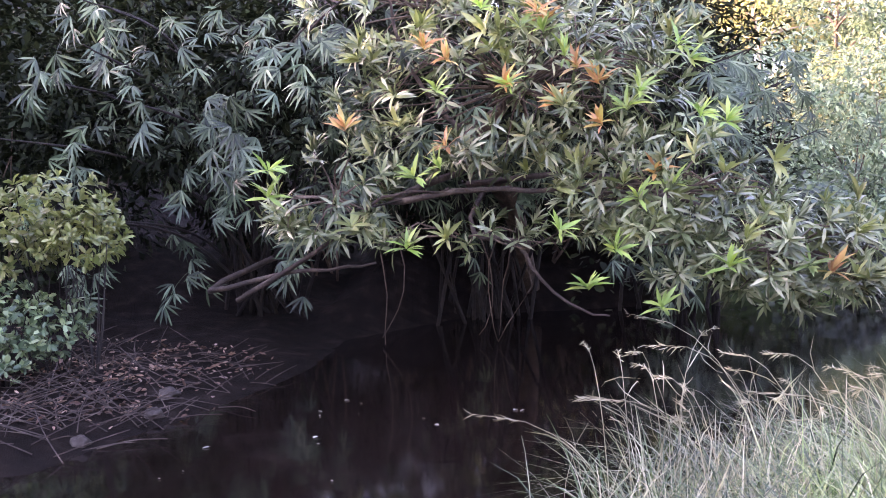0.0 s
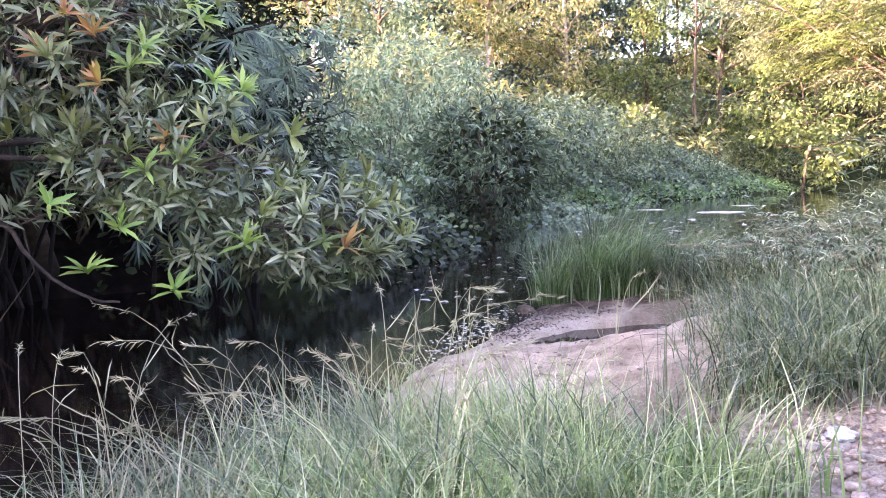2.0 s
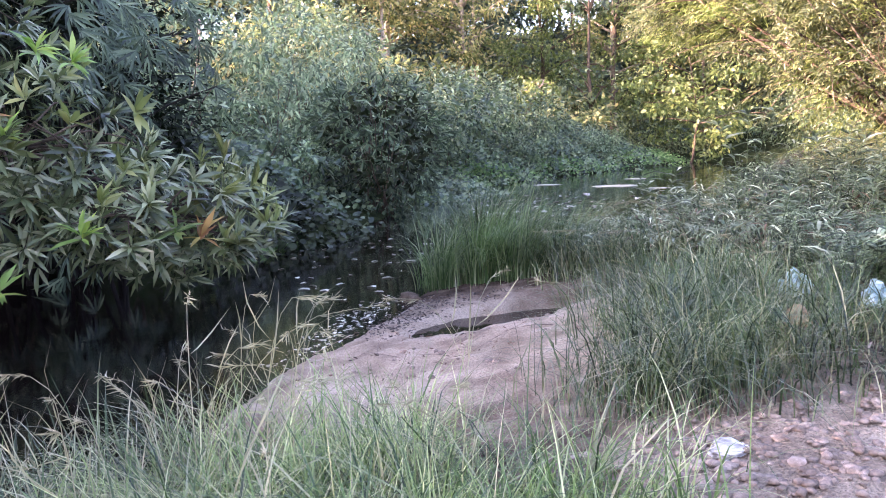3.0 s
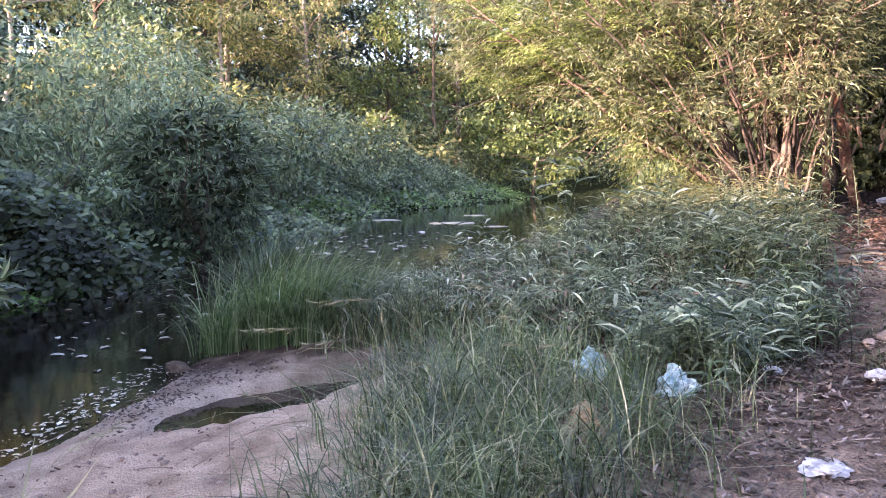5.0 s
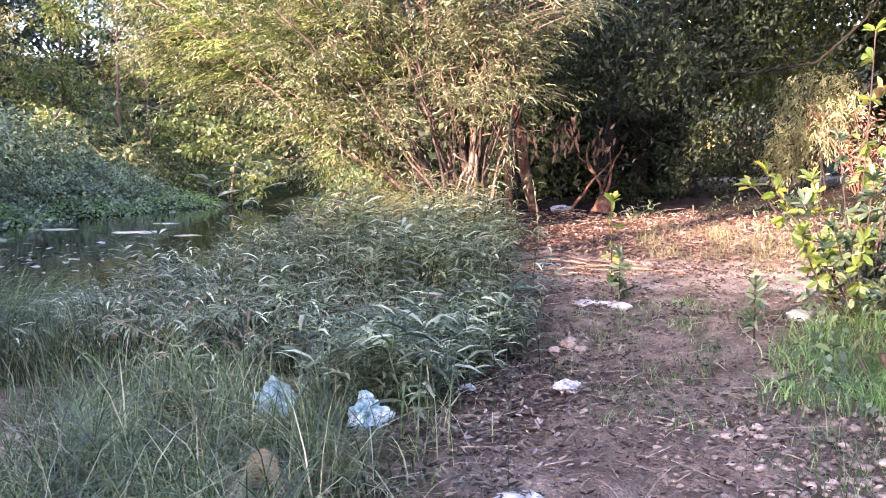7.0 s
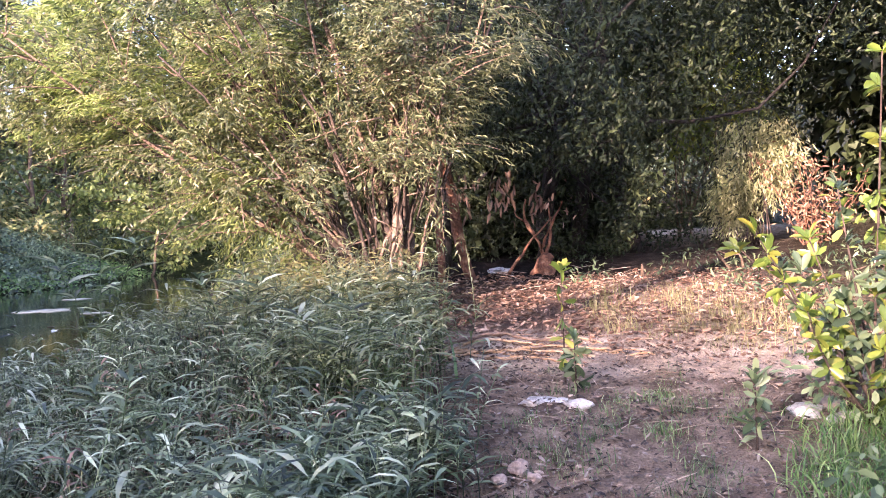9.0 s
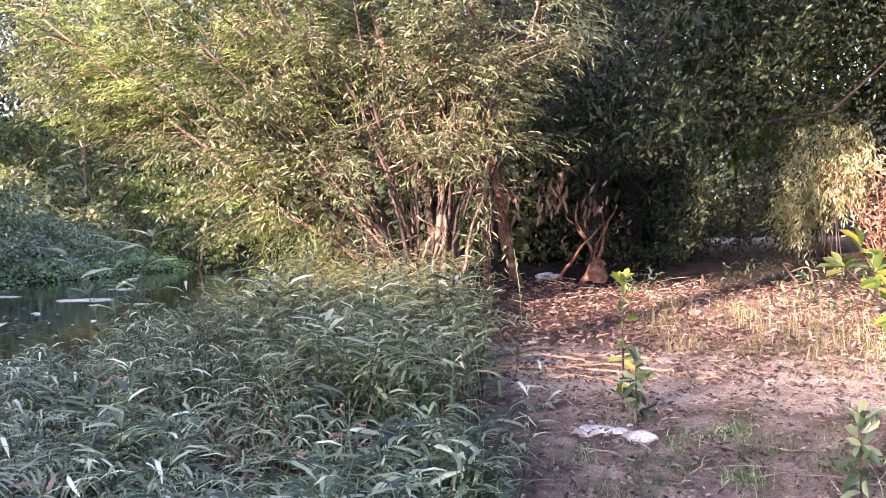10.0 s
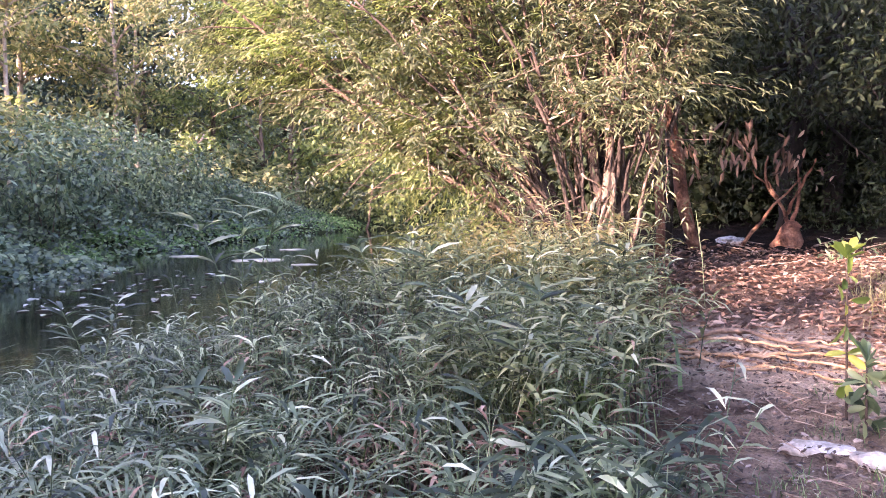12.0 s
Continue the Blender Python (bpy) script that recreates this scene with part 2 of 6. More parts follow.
M_STONE = rough_material("river_stone", [(0.3, (0.2, 0.145, 0.115)), (0.55, (0.34, 0.255, 0.205)), (0.75, (0.5, 0.41, 0.345))], 3, 0.8, 0.3, 60, 0.5)
M_REDWOOD = rough_material("red_rotten_wood", [(0.3, (0.10, 0.04, 0.025)), (0.55, (0.24, 0.11, 0.065)), (0.75, (0.40, 0.23, 0.14))], 7, 0.9, 0.9, 35)
M_MUDSTONE = rough_material("mud_stone", [(0.3, (0.026, 0.018, 0.014)), (0.55, (0.05, 0.036, 0.029)), (0.75, (0.1, 0.078, 0.065))], 3, 0.85, 0.4, 40, 0.2)
M_WHITE = rough_material("white_stone", [(0.3, (0.22, 0.19, 0.16)), (0.5, (0.44, 0.41, 0.37)), (0.7, (0.62, 0.60, 0.56))], 9, 0.7, 0.3, 50)
M_BAG = rough_material("pale_blue_plastic", [(0.3, (0.15, 0.30, 0.34)), (0.5, (0.36, 0.54, 0.59)), (0.72, (0.76, 0.84, 0.85))], 16, 0.3, 0.2, 30)
M_GREYBAG = rough_material("grey_white_plastic", [(0.3, (0.22, 0.20, 0.19)), (0.5, (0.45, 0.44, 0.44)), (0.75, (0.74, 0.74, 0.75))], 14, 0.3, 0.2, 30)
M_TWIG = rough_material("dry_twig", [(0.3, (0.16, 0.11, 0.08)), (0.55, (0.34, 0.26, 0.2)), (0.75, (0.5, 0.42, 0.34))], 9, 0.85, 0.4, 60, 0.3)
M_ORANGEWOOD = rough_material("bare_root_wood", [(0.3, (0.30, 0.17, 0.09)), (0.55, (0.48, 0.31, 0.18)), (0.75, (0.62, 0.46, 0.3))], 6, 0.85, 0.6, 40)

# ---- building blocks ----
rng = np.random.default_rng(7)
UP = np.array([0.0, 0.0, 1.0])


def unit(v):
    v = np.asarray(v, float)
    return v / np.maximum(np.linalg.norm(v, axis=-1, keepdims=True), 1e-9)


# leaf shapes: points along x (length 1), y (half width 1), z (fold); then faces
LANCE = (np.array([(0, 0, 0), (0.25, 0.8, 0.03), (0.28, 0, 0), (0.25, -0.8, 0.03), (0.62, 0.9, -0.03), (0.64, 0, -0.06), (0.62, -0.9, -0.03), (1, 0, -0.2)], float),
         [(0, 2, 1), (0, 3, 2), (1, 2, 5, 4), (2, 3, 6, 5), (4, 5, 7), (5, 6, 7)])
ARCH = (np.array([(0, 0, 0), (0.3, 0.8, 0.07), (0.3, -0.8, 0.07), (0.65, 0.9, 0.0), (0.65, -0.9, 0.0), (1, 0, -0.26)], float), [(0, 2, 1), (1, 2, 4, 3), (3, 4, 5)])
CURLED = (np.array([(0, 0, 0), (0.3, 0.75, 0.2), (0.75, 0.7, 0.16), (1, 0, 0.16), (0.75, -0.7, 0.2), (0.3, -0.75, 0.14), (0.5, 0, -0.04)], float),
          [(0, 6, 1), (1, 6, 2), (2, 6, 3), (3, 6, 4), (4, 6, 5), (5, 6, 0)])
DIAMOND = (np.array([(0, 0, 0), (0.5, 1, 0.06), (1, 0, -0.12), (0.5, -1, 0.06)], float), [(0, 3, 2, 1)])
OVAL = (np.array([(0, 0, 0), (0.3, 0.75, 0.07), (0.75, 0.85, 0.03), (1, 0, -0.1), (0.75, -0.85, 0.03), (0.3, -0.75, 0.07), (0.5, 0, -0.03)], float),
        [(0, 6, 1), (1, 6, 2), (2, 6, 3), (3, 6, 4), (4, 6, 5), (5, 6, 0)])


class Geo:
    """Points and faces gathered for one mesh."""

    def __init__(self):
        self.v, self.l, self.t, self.n = [], [], [], 0

    def add(self, v, loops, totals):
        self.v.append(np.asarray(v, float).reshape(-1, 3))
        self.l.append(np.asarray(loops, np.int64).ravel() + self.n)
        self.t.append(np.asarray(totals, np.int64).ravel())
        self.n += len(self.v[-1])

    def leaves(self, shape, p, along, face, length, width):
        """A leaf at each p, pointing along, its upper side turned to face."""
        tv, tf = shape
        p, x = np.asarray(p, float), unit(along)
        y = unit(np.cross(np.broadcast_to(face, x.shape), x))
        z = np.cross(x, y)
        length, width = np.broadcast_to(length, len(p)), np.broadcast_to(width, len(p))
        v = (p[:, None] + x[:, None] * (tv[None, :, :1] * length[:, None, None]) + y[:, None] * (tv[None, :, 1:2] * width[:, None, None] * 0.5)
             + z[:, None] * (tv[None, :, 2:] * length[:, None, None]))
        flat = np.array([i for f in tf for i in f])
        loops = flat[None] + len(tv) * np.arange(len(p))[:, None]
        self.add(v, loops, np.tile([len(f) for f in tf], len(p)))

    def blades(self, p, height, width, lean_to, lean, steps=4):
        """Grass blades: ribbons that rise and bow over to one side."""
        n = len(p)
        height, width, lean = (np.broadcast_to(a, n) for a in (height, width, lean))
        side = unit(np.stack([-lean_to[:, 1], lean_to[:, 0], 0 * lean_to[:, 0]], 1) + 0.4 * rng.normal(size=(n, 3)) * [1, 1, 0])
        rows = []
        for k in range(steps + 1):
            u = k / steps
            c = p + UP * (height * (u - 0.45 * lean * u ** 2.6))[:, None] + lean_to * (height * lean * u ** 2 * 0.75)[:, None]
            w = (width * (1 - u ** 1.5) * 0.5 + 0.0004)[:, None]
            rows += [c - side * w, c + side * w]
        v = np.stack(rows, 1)
        quad = np.array([(2 * k, 2 * k + 1, 2 * k + 3, 2 * k + 2) for k in range(steps)])
        self.add(v, quad.ravel()[None] + 2 * (steps + 1) * np.arange(n)[:, None], np.full(n * steps, 4))

    def tube(self, pts, radii, sides=7, knots=0.0):
        pts = np.asarray(pts, float)
        radii = np.broadcast_to(radii, len(pts)).astype(float)
        d = unit(np.gradient(pts, axis=0))
        ref = np.where(np.abs(d[:, 2:]) > 0.9, [[1.0, 0, 0]], [[0, 0, 1.0]])
        a = unit(np.cross(d, ref))
        b = np.cross(d, a)
        ang = np.linspace(0, 2 * np.pi, sides, endpoint=False)
        r = radii[:, None] * (1 + knots * rng.normal(size=(len(pts), sides)))
        v = pts[:, None] + r[..., None] * (a[:, None] * np.cos(ang)[None, :, None] + b[:, None] * np.sin(ang)[None, :, None])
        f = [(i * sides + j, i * sides + (j + 1) % sides, (i + 1) * sides + (j + 1) % sides, (i + 1) * sides + j) for i in range(len(pts) - 1) for j in range(sides)]
        caps = [list(range(sides))[::-1], [(len(pts) - 1) * sides + j for j in range(sides)]]
        self.add(v, [i for q in f for i in q] + caps[0] + caps[1], [4] * len(f) + [sides, sides])

    def mesh(self, name, mat, smooth=False):
        me = bpy.data.meshes.new(name)
        v, l, t = np.concatenate(self.v), np.concatenate(self.l), np.concatenate(self.t)
        me.vertices.add(len(v))
        me.vertices.foreach_set("co", v.astype(np.float32).ravel())
        me.loops.add(len(l))
        me.loops.foreach_set("vertex_index", l.astype(np.int32))
        me.polygons.add(len(t))
        me.polygons.foreach_set("loop_start", np.r_[0, np.cumsum(t)[:-1]].astype(np.int32))
        if smooth:
            me.polygons.foreach_set("use_smooth", np.ones(len(t), bool))
        me.update(calc_edges=True)
        me.materials.append(mat)
        return me


def part(name, geo, mat, parent=None, label="", smooth=False):
    """One mesh object from a Geo, under a thing or a part (whose origin is the world's), or a thing of its own."""
    ob = new(name, geo.mesh(name, mat, smooth))
    if parent is not None:
        ob.parent = parent
        m = Matrix.Translation(parent.location) if parent.type == "EMPTY" else Matrix()
        ob.matrix_parent_inverse = m.inverted()
    return tagged(ob, label=label) if label else ob


def thing(name, at, label, category, group="", kind=""):
    e = new(name)
    e.location = at
    e.empty_display_size = 0.2
    return tagged(e, label, category, group, kind)


def curve(points, n=10, wob=0.0):
    """A smooth line through a few points."""
    p = np.asarray(points, float)
    s = np.linspace(0, len(p) - 1, n)
    out = []
    for u in s:
        i = min(int(u), len(p) - 2)
        f = u - i
        p0, p1, p2, p3 = p[max(i - 1, 0)], p[i], p[i + 1], p[min(i + 2, len(p) - 1)]
        out.append(0.5 * (2 * p1 + (p2 - p0) * f + (2 * p0 - 5 * p1 + 4 * p2 - p3) * f * f + (3 * p1 - p0 - 3 * p2 + p3) * f ** 3))
    out = np.array(out)
    return out + wob * rng.normal(size=out.shape) * np.r_[0, np.ones(n - 1)][:, None]


def rand_dirs(n, up=0.0):
    d = unit(rng.normal(size=(n, 3)))
    d[:, 2] += up
    return unit(d)


def in_ball(n, centre, radii, shell=0.0):
    """Points in an ellipsoid; shell: how far they keep to its skin."""
    d = unit(rng.normal(size=(n, 3)))
    r = (shell + (1 - shell) * rng.random(n)) ** (1 / 2.2)
    return np.asarray(centre) + d * r[:, None] * np.asarray(radii)


# ---- the lie of the land ----
WATER_Z = -0.57
RIGHT_SHORE = [(2.6, -14), (2, -8), (1.5, -5), (0.9, -3.2), (0, -1.6), (-1, -0.5), (-1.9, 0.33), (-2.56, 1.1), (-2.95, 1.8), (-3.65, 2.7), (-4.3, 3.3),
               (-4.8, 4.2), (-5.4, 5.6), (-6, 8), (-7, 12), (-10, 18), (-17, 28), (-30, 50), (-50, 75)]
LEFT_SHORE = [(-56, 72), (-42, 57), (-34.5, 47), (-32, 38), (-29.5, 29), (-27, 22), (-22.5, 15), (-16, 10), (-12, 6), (-10.3, 2.5), (-10.2, 0), (-10, -3), (-7.6, -5.0), (-5.3, -5),
              (-3.3, -5.5), (-2.4, -5.9), (-1.2, -6.3), (-0.6, -8), (-0.5, -14)]
RIVER = np.array(RIGHT_SHORE + LEFT_SHORE)


def river_distance(x, y, line, closed):
    p = np.stack([x, y], -1)
    best = np.full(x.shape, 1e9)
    inside = np.zeros(x.shape, bool)
    for i in range(len(line) - (0 if closed else 1)):
        a, b = line[i], line[(i + 1) % len(line)]
        ab = b - a
        u = np.clip(((p - a) @ ab) / (ab @ ab), 0, 1)
        best = np.minimum(best, np.linalg.norm(p - a - u[..., None] * ab, axis=-1))
        cross = (a[1] > y) != (b[1] > y)
        with np.errstate(divide="ignore", invalid="ignore"):
            inside ^= cross & (x < (b[0] - a[0]) * (y - a[1]) / (b[1] - a[1] + 1e-12) + a[0])
    return best, inside


def ripple(x, y, s, seed):
    """Smooth bumps of about s metres, from a few crossed waves."""
    r = np.random.default_rng(seed)
    out = 0
    for k in range(7):
        a, w, ph = r.random() * 6.28, (0.6 + 1.2 * r.random()) / s * 6.28, r.random() * 6.28
        out = out + np.sin((x * np.cos(a) + y * np.sin(a)) * w + ph + 0.8 * np.sin((y * np.cos(a) - x * np.sin(a)) * w * 0.6 + 2 * ph))
    return out / 7


def smooth(u):
    u = np.clip(u, 0, 1)
    return u * u * (3 - 2 * u)


POOL = (-2.2, 3.1)


def ground_z(x, y):
    x, y = np.asarray(x, float), np.asarray(y, float)
    x = x + 0.1 * ripple(x, y, 0.8, 21) + 0.03 * ripple(x, y, 0.3, 22)
    d, inside = river_distance(x, y, RIVER, True)
    dl, _ = river_distance(x, y, np.array(LEFT_SHORE), False)
    dr, _ = river_distance(x, y, np.array(RIGHT_SHORE), False)
    left = smooth((dr - dl) / 1.0 * 0.5 + 0.5)
    flat = np.interp(y, [-40, -14, 0, 4, 5.6, 6.6, 8.1, 8.5, 9.1, 10, 13, 17, 25, 43, 60, 100, 160, 500], [0.4, -0.25, -0.22, -0.21, -0.2, -0.02, 0.04, 0.1, 0.2, 0.22, 0.3, 0.45, 0.9, 1.0, 1.6, 12, 26, 50])
    flat = flat + 0.13 * np.clip(x - 4.0, 0, 12) + 0.03 * ripple(x, y, 2.2, 3) + 0.015 * ripple(x, y, 0.6, 4)
    near = WATER_Z + (flat - WATER_Z) * smooth(d / 3.4) + 0.1 * np.clip(d, 0, 0.5) + 0.042 * smooth(d / 0.4) * (ripple(x, y, 0.3, 14) + 0.7 * ripple(x, y, 0.9, 15) + 0.5 * ripple(x, y, 0.22, 16))
    steep = np.interp(y, [-8, -5.5, -4.5, 3, 8, 20], [0.18, 0.22, 1.0, 0.8, 0.35, 0.3])
    hill = WATER_Z + steep * smooth(d / 1.4) + np.interp(d, [0, 2, 10, 18, 40, 90, 160, 400], [0, 0.25, 2.2, 3.6, 7.5, 30.0, 52.0, 80.0]) * np.maximum(np.interp(y, [-8, -4, 4, 30, 60], [0.5, 1.0, 1.0, 0.8, 0.7]), 1.1 * smooth((-6.5 - x) / 4) * (y < 0))
    hill = hill + 0.12 * ripple(x, y, 2.5, 5) * smooth(d / 2) + 0.02 * ripple(x, y, 0.7, 6)
    land = near * (1 - left) + hill * left
    bed = WATER_Z - 0.5 * smooth(d / 1.2) - 0.1 * d
    z = np.where(inside, bed, land)
    pool = ((x - POOL[0] - 0.1 * (y - POOL[1])) / 0.52) ** 2 + ((y - POOL[1]) / 0.95) ** 2
    return z - 0.3 * smooth(1.7 - pool)


def on_ground(xy, lift=0.0):
    xy = np.asarray(xy, float)
    return np.column_stack([xy, ground_z(xy[:, 0], xy[:, 1]) + lift])


def spaced(lo, hi, step, far, grow=1.22):
    mid = np.arange(lo, hi + step / 2, step)
    up, s, w = [], hi, step
    while s < far:
        w *= grow
        s += w
        up.append(s)
    down, s, w = [], lo, step
    while s > -far:
        w *= grow
        s -= w
        down.append(s)
    return np.r_[down[::-1], mid, up]


def build_ground():
    xs, ys = spaced(-7, 5, 0.09, 700), spaced(-6, 11, 0.09, 700)
    X, Y = np.meshgrid(xs, ys)
    Z = ground_z(X, Y)
    g = Geo()
    n, m = X.shape
    i = np.arange(n * m).reshape(n, m)
    quads = np.stack([i[:-1, :-1], i[:-1, 1:], i[1:, 1:], i[1:, :-1]], -1)
    g.add(np.stack([X, Y, Z], -1), quads, np.full((n - 1) * (m - 1), 4))
    ob = part("ground", g, M_GROUND, smooth=True)
    d, _ = river_distance(X, Y, np.array(RIGHT_SHORE), False)
    dl, _ = river_distance(X, Y, np.array(LEFT_SHORE), False)
    # bare sand on the bar, paler earth along the trodden path, moss and shaded mud on the far bank
    bar = smooth(1.7 - np.hypot((X + 1.6 + 0.4 * ripple(X, Y, 1.5, 8)) / 2.3, (Y - 1.9) / 1.9) * 1.2)
    path = 0.25 * smooth((Y - 1.8) * 0.6) * smooth(1.3 - np.abs(X - 2.4 + 0.05 * Y + 0.25 * ripple(X, Y, 2, 9)) / 1.2)
    # sunlight painted as pale sand along the edge of the soil bank
    sun_strip = 0.85 * smooth(1.5 - np.hypot((X - 1.6) / 2.6, (Y - 8.75 + 0.15 * ripple(X, Y, 1.1, 19)) / 0.75))
    bed = 0.65 * smooth(1.5 - np.hypot((X - 2.3) / 1.3, (Y - 1.5) / 1.5))
    # pale sand tone stands for the sunlit ground past the path's end
    beyond = smooth(1.5 - np.hypot((X - 2.2) / 5.5, (Y - 29) / 6.5))
    sand = np.clip(np.maximum(np.maximum(bar, path), np.maximum(np.maximum(sun_strip, bed), beyond)), 0, 1)
    moss = smooth((d - dl) * 0.4 + 0.2) * smooth((Y + 3.5) * 0.5) + 0.5 * smooth((X - 3.2) * 0.8) * smooth((Y - 3) * 0.3) + smooth((Y - 26) * 0.15) * (1 - beyond)
    # wet at the waterline; painted shade on bamboo bank, under weeds and big tree
    shaded_mud = smooth((d - dl) * 0.6 + 0.1) * smooth(0.9 - Y * 0.3) + 0.75 * smooth(0.55 - d) * (1 - 0.6 * bar) + 0.55 * smooth((Y - 3.4) * 0.8) * smooth((0.3 - X) * 0.8) + 0.8 * smooth((Y - 13.6 + 0.4 * ripple(X, Y, 2.0, 27)) * 0.5) * smooth((X + 5) * 0.5) * (1 - beyond)
    for name, a in (("sand", sand), ("moss", np.clip(moss, 0, 1)), ("shaded_mud", np.clip(shaded_mud, 0, 1))):
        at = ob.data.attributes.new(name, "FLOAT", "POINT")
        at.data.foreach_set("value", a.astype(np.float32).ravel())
    return tagged(ob, "brown soil bank with a pale sand bar beside a stream", "ground", kind="structure")


GROUND = build_ground()


def build_water():
    g = Geo()
    s = [(-90, -60), (30, -60), (30, 110), (-90, 110)]
    g.add([(x, y, WATER_Z) for x, y in s], [0, 1, 2, 3], [4])
    ob = part("water", g, M_WATER)
    return tagged(ob, "still dark brown stream water", "water", kind="structure")


build_water()

# ---- leaf arrangements ----


def rosettes(g, shape, p, axis, count, length, width, spread=(0.1, 1.25)):
    """A whorl of leaves at each p round its axis."""
    p, axis = np.repeat(p, count, 0), np.repeat(unit(axis), count, 0)
    n = len(p)
    ref = unit(np.cross(axis, rng.normal(size=(n, 3))))
    tilt = rng.uniform(*spread, n)
    along = axis * np.cos(tilt)[:, None] + ref * np.sin(tilt)[:, None]
    along[:, 2] -= 0.25 * np.sin(tilt)
    size = rng.uniform(0.7, 1.15, n)
    g.leaves(shape, p + axis * rng.uniform(-0.03, 0.03, n)[:, None], along, axis + 0.3 * rng.normal(size=(n, 3)), length * size, width * size)


def sprays(g, shape, p, along, count, step, length, width, droop=0.5, fan=0.7):
    """Leafy twigs: leaves left and right along a drooping shoot."""
    along = unit(along)
    n = len(p)
    side = unit(np.cross(along, UP) + 1e-4)
    for k in range(count):
        u = k / max(1, count - 1)
        c = p + along * (step * k) + np.array([0, 0, -1]) * droop * step * count * u * u * 0.6
        s = 1 if k % 2 else -1
        d = along + side * s * fan * rng.uniform(0.5, 1.3, (n, 1)) + np.array([0, 0, -1]) * droop * rng.uniform(0.3, 1.3, (n, 1)) + 0.15 * rng.normal(size=(n, 3))
        size = rng.uniform(0.7, 1.15, n)
        g.leaves(shape, c, d, UP + 0.6 * rng.normal(size=(n, 3)), length * size, width * size)


def branch_out(g, start, ends, r0, r1, sag=0.12, sides=6, n=7):
    for e in np.asarray(ends, float):
        s = np.asarray(start, float)
        mid = (s + e) / 2 + rng.normal(size=3) * np.linalg.norm(e - s) * sag + [0, 0, 0.08 * np.linalg.norm(e - s)]
        g.tube(curve([s, mid, e], n, 0.006), np.linspace(r0, r1, n), sides)


# ---- the mango tree that leans over the stream ----
MANGO_BALLS = [((-5.2, -2.3, 2.7), (1.5, 2.3, 1.25), 150), ((-4.7, -0.75, 1.35), (1.0, 1.3, 0.75), 80), ((-4.25, 0.35, 0.62), (0.9, 1.1, 0.62), 55),
               ((-4.7, -4.5, 1.5), (0.8, 0.9, 0.6), 34), ((-5.3, -3.4, 3.7), (1.3, 1.6, 0.9), 70), ((-5.3, -1.6, 2.9), (1.1, 1.1, 0.8), 50),
               ((-4.9, -3.0, 0.95), (0.5, 1.6, 0.22), 16), ((-4.6, -0.3, 0.75), (0.8, 1.2, 0.6), 40), ((-4.3, 0.8, 0.45), (0.6, 0.8, 0.4), 24)]


